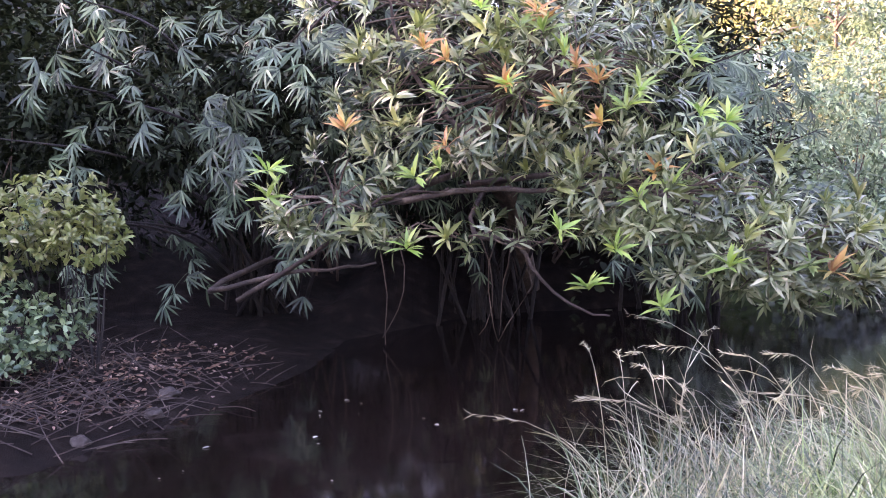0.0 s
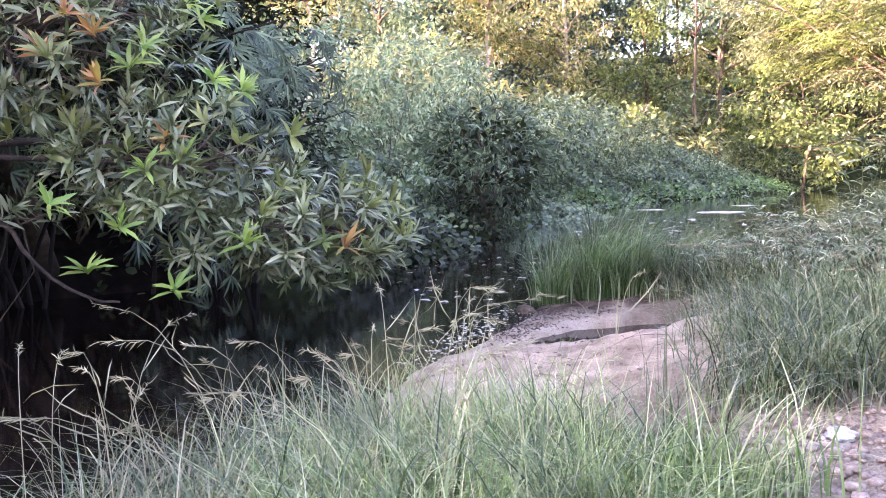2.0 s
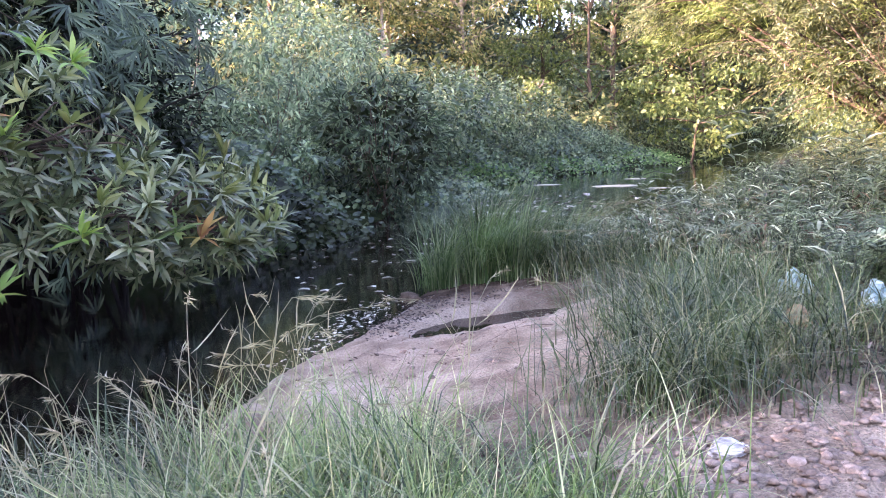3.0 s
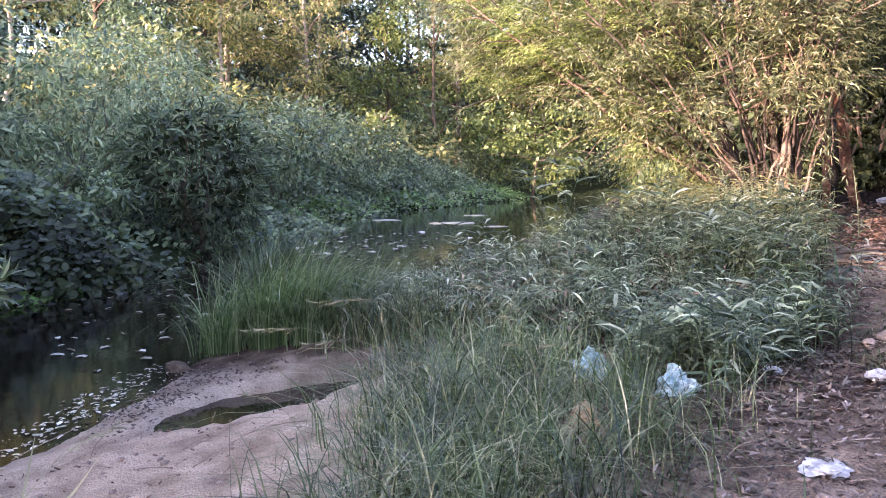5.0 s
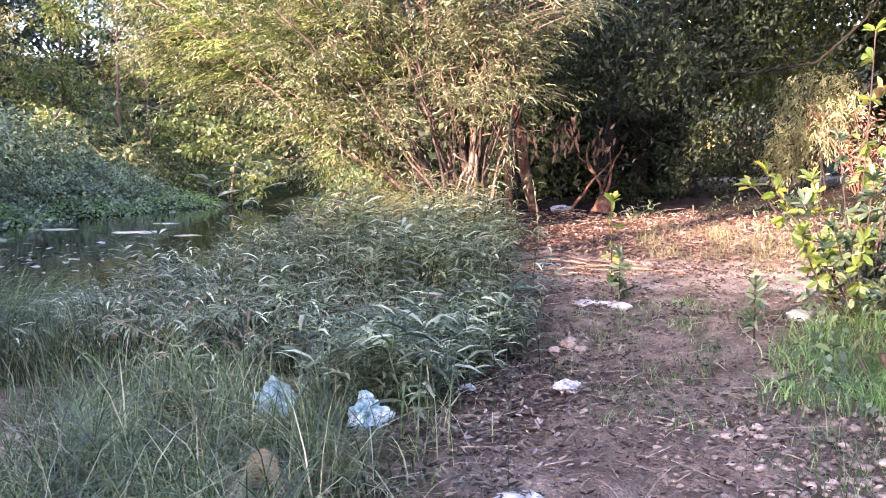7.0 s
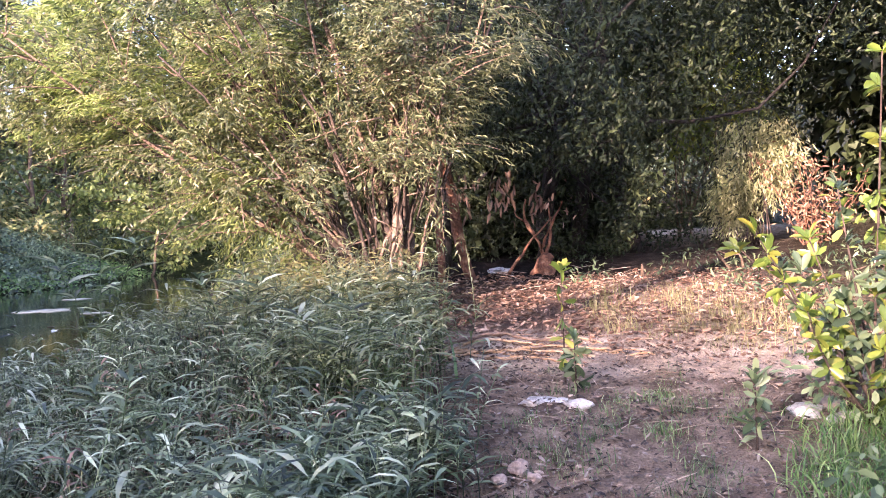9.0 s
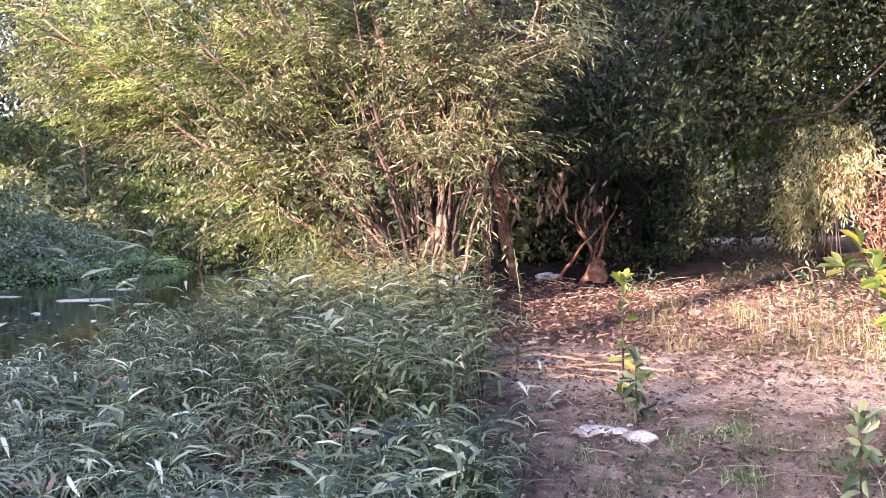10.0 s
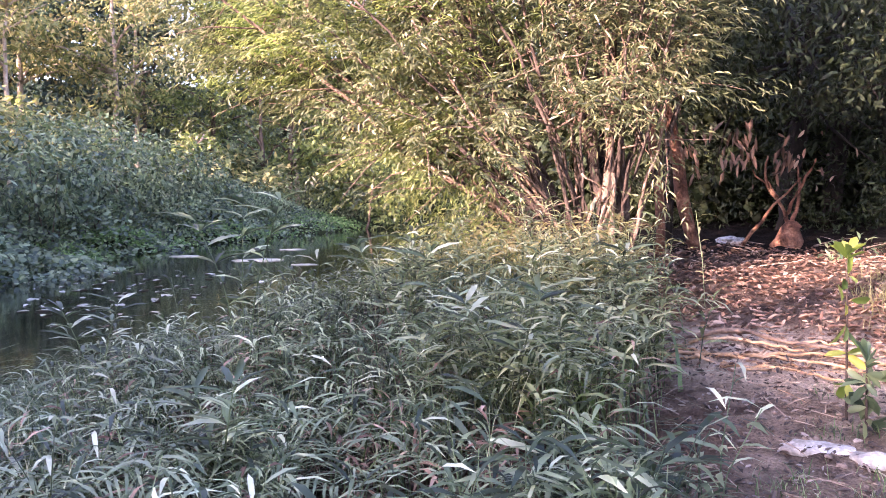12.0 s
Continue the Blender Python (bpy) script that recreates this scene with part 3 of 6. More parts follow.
def mango_tree():
    base = (-10.6, -2.0, float(ground_z(-10.6, -2.0)))
    t = thing("mango_tree", base, "mango tree leaning over dark water, with orange young leaf tips", "tree")
    g = Geo()
    g.tube(curve([base, (-8.4, -2.4, 1.5), (-6.9, -2.9, 1.9), (-5.9, -2.8, 2.2), (-5.4, -2.2, 2.9)], 14, 0.015), np.linspace(0.2, 0.05, 14), 9, 0.04)
    part("trunk", g, M_DARKBARK, t, smooth=True)
    limbs = [([(-6.9, -2.9, 1.9), (-5.2, -3.9, 1.42), (-4.9, -3.0, 1.48), (-4.75, -1.9, 1.42), (-4.6, -0.9, 1.35)], 0.055),
             ([(-8.0, -5.6, 0.9), (-5.8, -6.4, 0.42), (-5.2, -5.2, 0.62), (-4.8, -4.1, 0.68)], 0.05),
             ([(-5.6, -2.8, 1.5), (-4.95, -2.95, 1.0), (-4.95, -2.45, 0.85), (-4.85, -2.2, 0.4), (-4.7, -1.75, 0.05), (-4.6, -1.45, -0.02)], 0.035),
             ([(-5.3, -5.9, 0.3), (-5.0, -4.6, 1.0), (-4.85, -4.0, 1.45), (-4.9, -3.2, 1.5)], 0.035),
             ([(-5.9, -3.0, 1.6), (-5.2, -1.5, 1.6), (-4.6, 0.0, 1.0), (-4.2, 0.8, 0.55)], 0.045),
             ([(-5.5, -2.8, 2.0), (-5.5, -3.6, 3.0), (-5.3, -3.9, 4.2)], 0.04)]
    for pts, r in limbs:
        g = Geo()
        g.tube(curve(pts, 16, 0.012), np.linspace(r, r * 0.3, 16), 7, 0.06)
        part("limb", g, M_STEM, t, smooth=True)
    for c, rad, n in MANGO_BALLS:
        p = in_ball(n, c, rad, 0.45)
        near = p[p[:, 2] > -0.35]
        axis = unit(near - np.array(c)) * 0.7 + UP * 0.65 + np.array([0.35, 0, 0])
        g = Geo()
        rosettes(g, LANCE, near, axis, 12, 0.24, 0.042)
        rosettes(g, LANCE, near - unit(axis) * 0.12, axis, 5, 0.24, 0.044, (0.8, 1.7))
        part("crown", g, M_MANGO, t)
        # lighter whorls, slightly more past y -1.2 to paint extra sky light there
        g = Geo()
        rosettes(g, LANCE, in_ball(max(4, n // (4 if c[1] > -1.2 else 5)), np.array(c) + [0.2, 0, 0.1], rad, 0.6), UP + np.array([0.5, 0, 0]) + 0.3 * rng.normal(size=(max(4, n // (4 if c[1] > -1.2 else 5)), 3)), 12, 0.26, 0.056, (0.2, 1.3))
        part("light_foliage", g, M_OLIVE, t, "lighter olive leaf whorls")
        for q in near[:: 2]:
            twig = Geo()
            branch_out(twig, np.asarray(c) + (q - c) * 0.15, [q], 0.014, 0.005, 0.15, 5, 5)
            part("twig", twig, M_DARKBARK, t)
    young = [(-3.9, -3.35, 2.94), (-3.9, -3.12, 2.81), (-3.9, -2.17, 3.24), (-4.0, -2.05, 3.2), (-3.9, -1.57, 2.48), (-3.9, -1.79, 2.64), (-3.9, -2.55, 2.52), (-3.9, -1.56, 2.05), (-3.9, -3.17, 1.92),
             (-3.9, -4.22, 2.14), (-3.9, -2.01, 2.31), (-3.58, 0.56, 0.44), (-3.9, -1.04, 1.53)]
    fresh = [(-3.85, -5.06, 1.49), (-3.85, -5.04, 1.75), (-3.85, -3.51, 1.6), (-3.85, -3.24, 1.68), (-3.85, -3.25, 2.49), (-3.85, -2.74, 3.3), (-3.85, -2.12, 3.03), (-3.85, -1.91, 2.75), (-3.9, -2.35, 3.1),
             (-3.85, -1.18, 2.36), (-3.9, -1.3, 2.2), (-3.85, -0.76, 2.8), (-3.9, -0.65, 2.65), (-3.85, -0.57, 2.07), (-3.9, -0.3, 2.0), (-3.66, -0.41, 0.54), (-3.85, -2.05, 0.97), (-3.85, -1.79, 0.37),
             (-3.85, -1.49, 0.74), (-3.6, 0.35, 0.5), (-3.85, -1.05, 0.13), (-3.85, -3.64, 0.88), (-3.85, -2.47, 2.5), (-3.85, -1.23, 1.27), (-3.85, -0.88, 1.37)]
    for pts, mat, name, lab, size in ((young, M_YOUNG, "young_shoot", "orange young leaves", 0.25), (fresh, M_FRESH, "fresh_shoot", "bright yellow-green leaves", 0.27)):
        for q in pts:
            g = Geo()
            rosettes(g, LANCE, np.array([q]), np.array([[0.45, rng.normal() * 0.2, 0.8]]), 13, size, 0.05, (0.25, 1.35))
            part(name, g, mat, t, lab)
    roots = Geo()
    for k in range(6):
        y = rng.uniform(-4.6, -1.5)
        x = rng.uniform(-7.4, -6.2)
        roots.tube(curve([(x, y, rng.uniform(0.6, 1.2)), (x + 0.1, y + rng.normal() * 0.15, 0.2), (x + 0.25, y + rng.normal() * 0.25, -0.5)], 7, 0.02), np.linspace(0.012, 0.005, 7), 5)
    tagged(part("hanging_root", roots, M_DARKBARK, t), kind="stuff")


mango_tree()

# ---- bamboo behind it ----


def bamboo_clump(base, culms, label):
    z = float(ground_z(*base))
    t = thing("bamboo_clump", (base[0], base[1], z), label, "bamboo", "bamboo clumps on the bank")
    for tip, height, r in culms:
        b = np.array([base[0] + rng.normal() * 0.35, base[1] + rng.normal() * 0.4, z - 0.1])
        tipv = np.array([tip[0], tip[1], height])
        mid = b * 0.55 + tipv * 0.45 + [0, 0, height * 0.42]
        line = curve([b, mid, tipv], 14)
        g = Geo()
        rad = np.linspace(r, 0.01, 14)
        g.tube(line, rad, 7)
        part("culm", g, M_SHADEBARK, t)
        g = Geo()
        # leafy branches that hang in cascades, each node with a flat fan of leaves
        for k in range(3):
            q = line[rng.integers(6, 14)] + rng.normal(size=3) * [0.3, 0.35, 0.25]
            out = unit(rng.normal(size=3) * [0.4, 0.8, 0] + np.array([0.5, 0.0, 0.0]))
            steps = rng.integers(4, 8)
            chain = np.array([q + out * 0.13 * i * (1 - 0.06 * i) - UP * (0.07 * i + 0.014 * i * i) for i in range(steps)])
            g.tube(chain, 0.003, 4)
            for node in chain[1:]:
                node = node + rng.normal(size=3) * 0.06
                flat = unit(np.array([1.0, 0.0, 0.35]) + rng.normal(size=3) * 0.3)
                d = unit(np.array([0.0, rng.normal() * 0.75, -1.0]))
                d = unit(d - flat * (d @ flat))
                a = np.linspace(-0.85, 0.85, 6) + rng.normal(size=6) * 0.1
                g.leaves(LANCE, np.repeat(node[None], 6, 0), d * np.cos(a)[:, None] + np.cross(flat, d) * np.sin(a)[:, None] + flat * 0.12, flat, 0.36 * rng.uniform(0.75, 1.1, 6) * (1 - 0.2 * np.abs(a)), 0.036)
        part("foliage", g, M_BAMBOO, t)


def hang(y, x, z):
    return ((x, y), z, 0.035)


bamboo_clump((-9.0, -6.5), [hang(-8.7 + 0.32 * i + rng.normal() * 0.1, -5.3 + rng.normal() * 0.5, 1.35 + 2.7 * rng.random()) for i in range(20)]
             + [hang(-8.6 + 0.45 * i, -6.6 + rng.normal() * 0.4, 3.0 + 2.0 * rng.random()) for i in range(12)],
             "dense bamboo clump with long drooping grey-green leaf sprays")
bamboo_clump((-9.6, -2.8), [hang(-4.4 + 0.4 * i, -6.8 + rng.normal() * 0.5, 2.6 + 2.4 * rng.random()) for i in range(14)] + [hang(-5.6 + 0.28 * i, -7.2 + rng.normal() * 0.5, 2.3 + 2.4 * rng.random()) for i in range(14)],
             "tall bamboo clump arching over a mango tree")
bamboo_clump((-10.0, 0.6), [hang(-1.2 + 0.26 * i, -7.2 - 0.15 * i + rng.normal() * 0.4, 0.9 + 3.6 * rng.random()) for i in range(16)]
             + [hang(-0.6 + 0.3 * i, -8.2 + rng.normal() * 0.3, 3.4 + 1.6 * rng.random()) for i in range(8)],
             "leaning bamboo clump with fanned leaves in shade")

# near-black leaf mass added inside the bamboo to block the sky over the bank
thicket_balls = [((-7.3 + 0.25 * (i % 2), -8.6 + 1.3 * i, 2.75 + 0.2 * (i % 3)), (1.1, 1.1, 0.95)) for i in range(7)] + [((-8.6, -8.4 + 1.4 * i, 4.0), (1.2, 1.2, 1.3)) for i in range(7)]

# dense growth that closes the bank behind the bamboo


def thicket(name, balls, mat, shape, per, length, width, label, category, kind="", group="", shell=0.55, stems=5, clump=16):
    c0 = np.mean([b[0] for b in balls], 0)
    z = float(ground_z(c0[0], c0[1]))
    t = thing(name, (c0[0], c0[1], z), label, category, group, kind)
    for c, rad in balls:
        g = Geo()
        n = int(per * rad[0] * rad[2])
        k = max(6, n // clump)
        mids = in_ball(k, c, rad, shell)
        pick = rng.integers(0, k, n)
        size = float(np.mean(rad)) * 0.17
        off = rng.normal(size=(n, 3)) * [size, size, size * 0.55]
        p = mids[pick] + off
        out = unit((p - np.array(c)) / np.array(rad))
        d = unit(rng.normal(size=(n, 3)) * 0.45 + unit(off) * 0.8 + out * 0.35 + np.array([0, 0, -0.3]))
        s = rng.uniform(0.6, 1.25, n)
        g.leaves(shape, p, d, out * 0.6 + UP + 0.35 * rng.normal(size=(n, 3)), length * s, width * s)
        part("foliage", g, mat, t)
    for c, rad in balls:
        for k in range(stems):
            st = Geo()
            q = in_ball(1, c, np.array(rad) * 0.8)[0]
            b = np.array([c[0] + rng.normal() * rad[0] * 0.2, c[1] + rng.normal() * rad[1] * 0.2, 0])
            b[2] = ground_z(b[0], b[1]) - 0.05
            st.tube(curve([b, (b + q) / 2 + rng.normal(size=3) * 0.15, q], 7), np.linspace(0.03, 0.008, 7), 5)
            part("stem", st, M_DARKBARK, t)
    return t


thicket("bamboo_interior", thicket_balls, M_SHADELEAF, DIAMOND, 900, 0.24, 0.06, "added near-black leaf mass that darkens the inside of a bamboo stand", "bamboo", "stuff", shell=0.2, stems=0)
# undergrowth in the near-black leaf, whose colour carries the bank's deep shade
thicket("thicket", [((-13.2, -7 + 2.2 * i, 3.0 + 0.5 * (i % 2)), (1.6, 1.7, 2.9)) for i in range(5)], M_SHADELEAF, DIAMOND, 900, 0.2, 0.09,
        "dense undergrowth with deep shade put into its leaf colour behind bamboo", "undergrowth", "stuff")
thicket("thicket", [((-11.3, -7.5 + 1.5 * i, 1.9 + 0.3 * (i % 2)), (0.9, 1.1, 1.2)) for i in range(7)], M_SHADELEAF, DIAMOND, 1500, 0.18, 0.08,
        "undergrowth with shade put into its leaf colour along the bank", "undergrowth", "stuff")
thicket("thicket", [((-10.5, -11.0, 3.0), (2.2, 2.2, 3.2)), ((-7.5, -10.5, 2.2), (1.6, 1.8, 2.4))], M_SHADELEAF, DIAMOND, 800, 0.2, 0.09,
        "dense undergrowth with deep shade put into its leaf colour behind bamboo", "undergrowth", "stuff")

# ---- the leafy shrub on the near left bank ----


def oval_shrub(name, balls, mat, n_ros, length, width, label, group=""):
    c0 = np.mean([b[0] for b in balls], 0)
    t = thing(name, (c0[0], c0[1], float(ground_z(c0[0], c0[1]))), label, "shrub", group)
    st = Geo()
    for c, rad in balls:
        g = Geo()
        p = in_ball(n_ros, c, rad, 0.4)
        rosettes(g, OVAL, p, unit(p - np.array(c)) + UP * 0.8, 8, length, width, (0.3, 1.5))
        part("foliage", g, mat, t)
        b = np.array([c[0], c[1], 0.0])
        b[2] = ground_z(b[0], b[1]) - 0.04
        for q in p[::9]:
            st = Geo()
            st.tube(curve([b, (b + q) / 2 + rng.normal(size=3) * 0.08, q], 6), np.linspace(0.008, 0.003, 6), 5)
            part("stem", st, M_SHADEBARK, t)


oval_shrub("leafy_shrub", [((-3.7, -7.3, 1.45), (0.5, 0.75, 0.42)), ((-3.5, -6.85, 1.2), (0.35, 0.4, 0.3)), ((-3.6, -7.7, 1.15), (0.5, 0.6, 0.4))], M_OLIVE, 80, 0.11, 0.05,
           "shrub with small glossy yellow-green leaves on a muddy bank")
oval_shrub("leafy_shrub", [((-3.5, -7.35, 0.3), (0.45, 0.5, 0.33)), ((-3.6, -7.75, 0.4), (0.5, 0.5, 0.35)), ((-3.2, -7.6, 0.05), (0.4, 0.4, 0.28))], M_VINE, 60, 0.1, 0.05,
           "low dark-leaved shrub over a muddy bank")


# ---- vines, bushes and shrubs along the far bank ----
def vine_carpet(name, spots, label, mat=M_VINE, size=0.17):
    """Creeper leaves that lie over the slope in heaps."""
    t = thing(name, (spots[0][0], spots[0][1], float(ground_z(spots[0][0], spots[0][1]))), label, "vines", kind="stuff")
    for x, y, rx, ry, h, n in spots:
        g = Geo()
        a = rng.normal(size=(n, 2)) * [rx, ry] * 0.55 + [x, y]
        p = on_ground(a)
        bell = np.exp(-(((a[:, 0] - x) / rx) ** 2 + ((a[:, 1] - y) / ry) ** 2))
        p[:, 2] += h * bell * rng.uniform(0.6, 1.0, n) + 0.12 * ripple(a[:, 0], a[:, 1], 0.9, 12) + 0.1
        d = rng.normal(size=(n, 3)) * [1, 1, 0.35] + np.array([0.3, -0.2, -0.4])
        s = rng.uniform(0.6, 1.3, n)
        g.leaves(OVAL if size > 0.12 else DIAMOND, p, d, UP + np.array([0.5, -0.4, 0]) + 0.4 * rng.normal(size=(n, 3)), size * s, size * 0.75 * s)
        part("leaf_heap", g, mat, t)


# vines in the darkened leaf, which paints in the deep shade here
vine_carpet("vines", [(-11.5, 4.6, 2.2, 2.0, 0.9, 2600), (-13, 2.2, 2.0, 2.0, 1.8, 2200), (-12.0, 0.4, 1.6, 1.6, 1.6, 1600)],
            "creeping vines with shade-darkened leaves heaped over the bank", M_DARK)
vine_carpet("vines", [(-14.2, 4.6, 2.4, 2.0, 1.2, 2600), (-18.5, 7.5, 3.0, 2.4, 1.2, 2800), (-20, 5, 4, 4, 3, 3000)],
            "green creeping vines heaped over the bank")
vine_carpet("vines", [(-21, 15.5, 3.5, 3.0, 1.2, 5000), (-26, 14, 4, 4, 2.6, 5600), (-30, 20, 5, 5, 3.0, 6400), (-34, 29, 5, 5, 2.4, 6000), (-37, 35, 6, 6, 2.4, 6000)],
            "green creeping vines and low shrubs on the far bank", size=0.2)
vine_carpet("herbs", [(-20.5, 14.6, 2.6, 1.4, 0.2, 2600), (-26.5, 18, 3, 2.4, 0.25, 3600), (-30, 24, 3, 3.2, 0.3, 3600), (-32, 32, 2.6, 4, 0.35, 3200), (-34.5, 41, 3, 4, 0.4, 2600), (-10.0, 4.0, 1.5, 1.2, 0.25, 900), (-37, 41, 6, 4, 0.8, 1500)],
            "bright green low herbs at the water's edge", M_HERB, 0.16)


def small_bamboo_bush(c, rad):
    t = thing("bamboo_bush", (c[0], c[1], float(ground_z(c[0], c[1]))), "round bush of bamboo-like leaves hanging to the water", "bush")
    g = Geo()
    p = in_ball(420, c, rad, 0.6)
    out = unit(p - np.array(c))
    rosettes(g, LANCE, p, out * 0.8 + np.array([0, 0, -0.35]), 8, 0.32, 0.05, (0.2, 1.1))
    part("foliage", g, M_BAMBOO, t)
    # dark core leaves paint the shade inside the bush
    g = Geo()
    p = in_ball(900, c, np.array(rad) * 0.85, 0.3)
    g.leaves(DIAMOND, p, rand_dirs(900), rand_dirs(900), 0.3, 0.12)
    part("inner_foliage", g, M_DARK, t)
    for q in p[:24]:
        st = Geo()
        b = np.array([c[0] + rng.normal() * 0.2, c[1] + rng.normal() * 0.2, float(ground_z(c[0], c[1])) - 0.05])
        st.tube(curve([b, (b + q) / 2, q], 6), np.linspace(0.025, 0.008, 6), 5)
        part("stem", st, M_DARKBARK, t)


small_bamboo_bush((-16.0, 9.5, 1.45), (2.0, 2.0, 1.95))
thicket("shrub", [((-20.5, 11.0, 3.2), (2.4, 2.2, 1.8)), ((-18.5, 8.0, 3.6), (2.2, 2.2, 1.8)), ((-16.5, 4.5, 3.8), (2.2, 2.2, 2.0))], M_PALE, LANCE, 560, 0.22, 0.065,
        "broad green shrub on the slope", "shrub", clump=40)
thicket("shrub", [((-25, 17.5, 2.8), (2.6, 2.4, 1.6)), ((-30, 23, 3.2), (3.2, 3, 1.9)), ((-35, 30, 3.0), (3.2, 3.2, 1.8)), ((-29, 14, 5.0), (3.2, 3.2, 2.6))], M_VINE, LANCE, 620, 0.26, 0.11,
        "dark green shrub on the far bank", "shrub")


# single bushes that break the slope's outline
for x, y, r, mat in ((-18.5, 10.8, 1.0, M_VINE), (-20.5, 13.2, 1.1, M_PALE), (-23.0, 13.2, 1.4, M_VINE), (-22.0, 17.0, 0.8, M_HERB), (-25.5, 16.8, 1.2, M_PALE), (-27.5, 14.5, 1.8, M_VINE), (-28.0, 20.0, 1.3, M_VINE),
                     (-31.0, 22.0, 1.7, M_PALE), (-30.5, 27.0, 1.2, M_VINE), (-33.5, 29.5, 1.7, M_VINE), (-33.0, 35.0, 1.4, M_PALE), (-36.0, 38.5, 1.8, M_VINE), (-14.5, 6.2, 1.0, M_VINE), (-16.5, 7.0, 1.3, M_PALE)):
    z = float(ground_z(x, y))
    thicket("bush", [((x, y, z + 0.9 * r), (r, r, 0.85 * r)), ((x + 0.5 * r, y - 0.5 * r, z + 0.5 * r), (0.7 * r, 0.7 * r, 0.6 * r))], mat, LANCE, 900 / r, 0.2, 0.07,
            "rounded leafy bush on the overgrown slope", "bush", group="bushes on the slope", shell=0.5, stems=4, clump=30)


# ---- far woods ----
def far_tree(at, height, spread, mat, label, bark=M_PALEBARK, low=0.35, n=1500, leaf=0.55):
    z = float(ground_z(*at))
    t = thing("tree", (at[0], at[1], z), label, "tree", "trees of the far wood")
    top = np.array([at[0] + rng.normal() * 0.8, at[1] + rng.normal() * 0.8, z + height * 0.9])
    g = Geo()
    line = curve([(at[0], at[1], z - 0.2), (np.array([at[0], at[1], z]) + top) / 2 + rng.normal(size=3) * 0.5, top], 12, 0.05)
    g.tube(line, np.linspace(height * 0.0125, 0.04, 12), 8, 0.05)
    part("trunk", g, bark, t)
    g = Geo()
    for k in range(13):
        lim = Geo()
        u = low + (1 - low) * rng.random()
        s = line[min(11, int(u * 11))]
        a = rng.random() * 6.28
        r = spread * (1.15 - 0.6 * abs(u - 0.6)) * rng.uniform(0.5, 1.0)
        e = s + np.array([math.cos(a) * r, math.sin(a) * r, height * rng.uniform(0.02, 0.14)])
        lim.tube(curve([s, (s + e) / 2 + [0, 0, 0.3], e], 7, 0.05), np.linspace(height * 0.006, 0.02, 7), 5)
        part("limb", lim, bark, t)
        m = n // 13
        k = 7
        mids = s + (e - s) * rng.uniform(0.3, 1.1, (k, 1)) + rng.normal(size=(k, 3)) * [spread * 0.22, spread * 0.22, spread * 0.17]
        off = rng.normal(size=(m, 3)) * [spread * 0.1, spread * 0.1, spread * 0.05]
        c = mids[rng.integers(0, k, m)] + off
        d = rng.normal(size=(m, 3)) * 0.6 + unit(off) + np.array([0, 0, -0.5])
        sz = rng.uniform(0.5, 1.3, m)
        g.leaves(DIAMOND, c, d, UP + 0.6 * rng.normal(size=(m, 3)), leaf * sz, leaf * 0.5 * sz)
    part("crown", g, mat, t)
    return t


FAR_TREES = [((-66, 8), 22, 6, M_DEEP), ((-70, 20), 25, 7, M_DEEP), ((-74, 29), 27, 7, M_DEEP), ((-72, 40), 27, 7, M_DEEP), ((-70, 51), 27, 7, M_DEEP), ((-66, 62), 27, 7, M_DEEP), ((-58, 70), 27, 7, M_DEEP),
             ((-48, 74), 26, 7, M_DEEP), ((-38, 74), 25, 7, M_DEEP), ((-36, 62), 22, 6, M_LIME), ((-26, 74), 24, 7, M_DEEP), ((-16, 76), 24, 7, M_DEEP), ((-55, 0), 18, 6, M_PALE), ((-48, 60), 22, 6, M_LIME)]
MID_TREES = [((-44, 13), 13, 3.6, M_FAR), ((-47, 21), 15, 4.2, M_PALE), ((-43, 27), 14, 4.0, M_FAR), ((-50, 30), 18, 4.0, M_FAR), ((-46, 34), 17, 4.2, M_FAR), ((-52, 40), 17, 4.5, M_FAR),
             ((-47, 43), 16, 4.5, M_LIME), ((-44, 48), 17, 4.8, M_LIME), ((-50, 55), 19, 5.5, M_FAR), ((-40, 55), 16, 5.0, M_LIME), ((-33, 58), 16, 5.0, M_FAR),
             ((-58, 25), 19, 5.0, M_PALE), ((-62, 36), 20, 5.0, M_PALE), ((-61, 47), 20, 5.0, M_DEEP), ((-58, 57), 20, 5.0, M_PALE), ((-45, 66), 20, 6.0, M_DEEP), ((-28, 66), 18, 6.0, M_FAR), ((-56, 10), 15, 4.5, M_PALE),
             ((-18, 62), 17, 6.0, M_VINE)]
for at, h, sp, mat in FAR_TREES + MID_TREES:
    far_tree(at, h * 1.15, sp, mat, low=0.36 if mat is M_FAR else 0.2, bark=M_PALEBARK if mat is M_FAR else M_DARKBARK, label= "tall slender tree with thin sunlit crown in the far wood" if mat not in (M_VINE, M_PALE, M_DEEP) else "tall green tree behind the far wood", n=4200 if mat is M_FAR else 4600 if h < 21 else 6500, leaf=0.36 if h < 21 else 0.8)
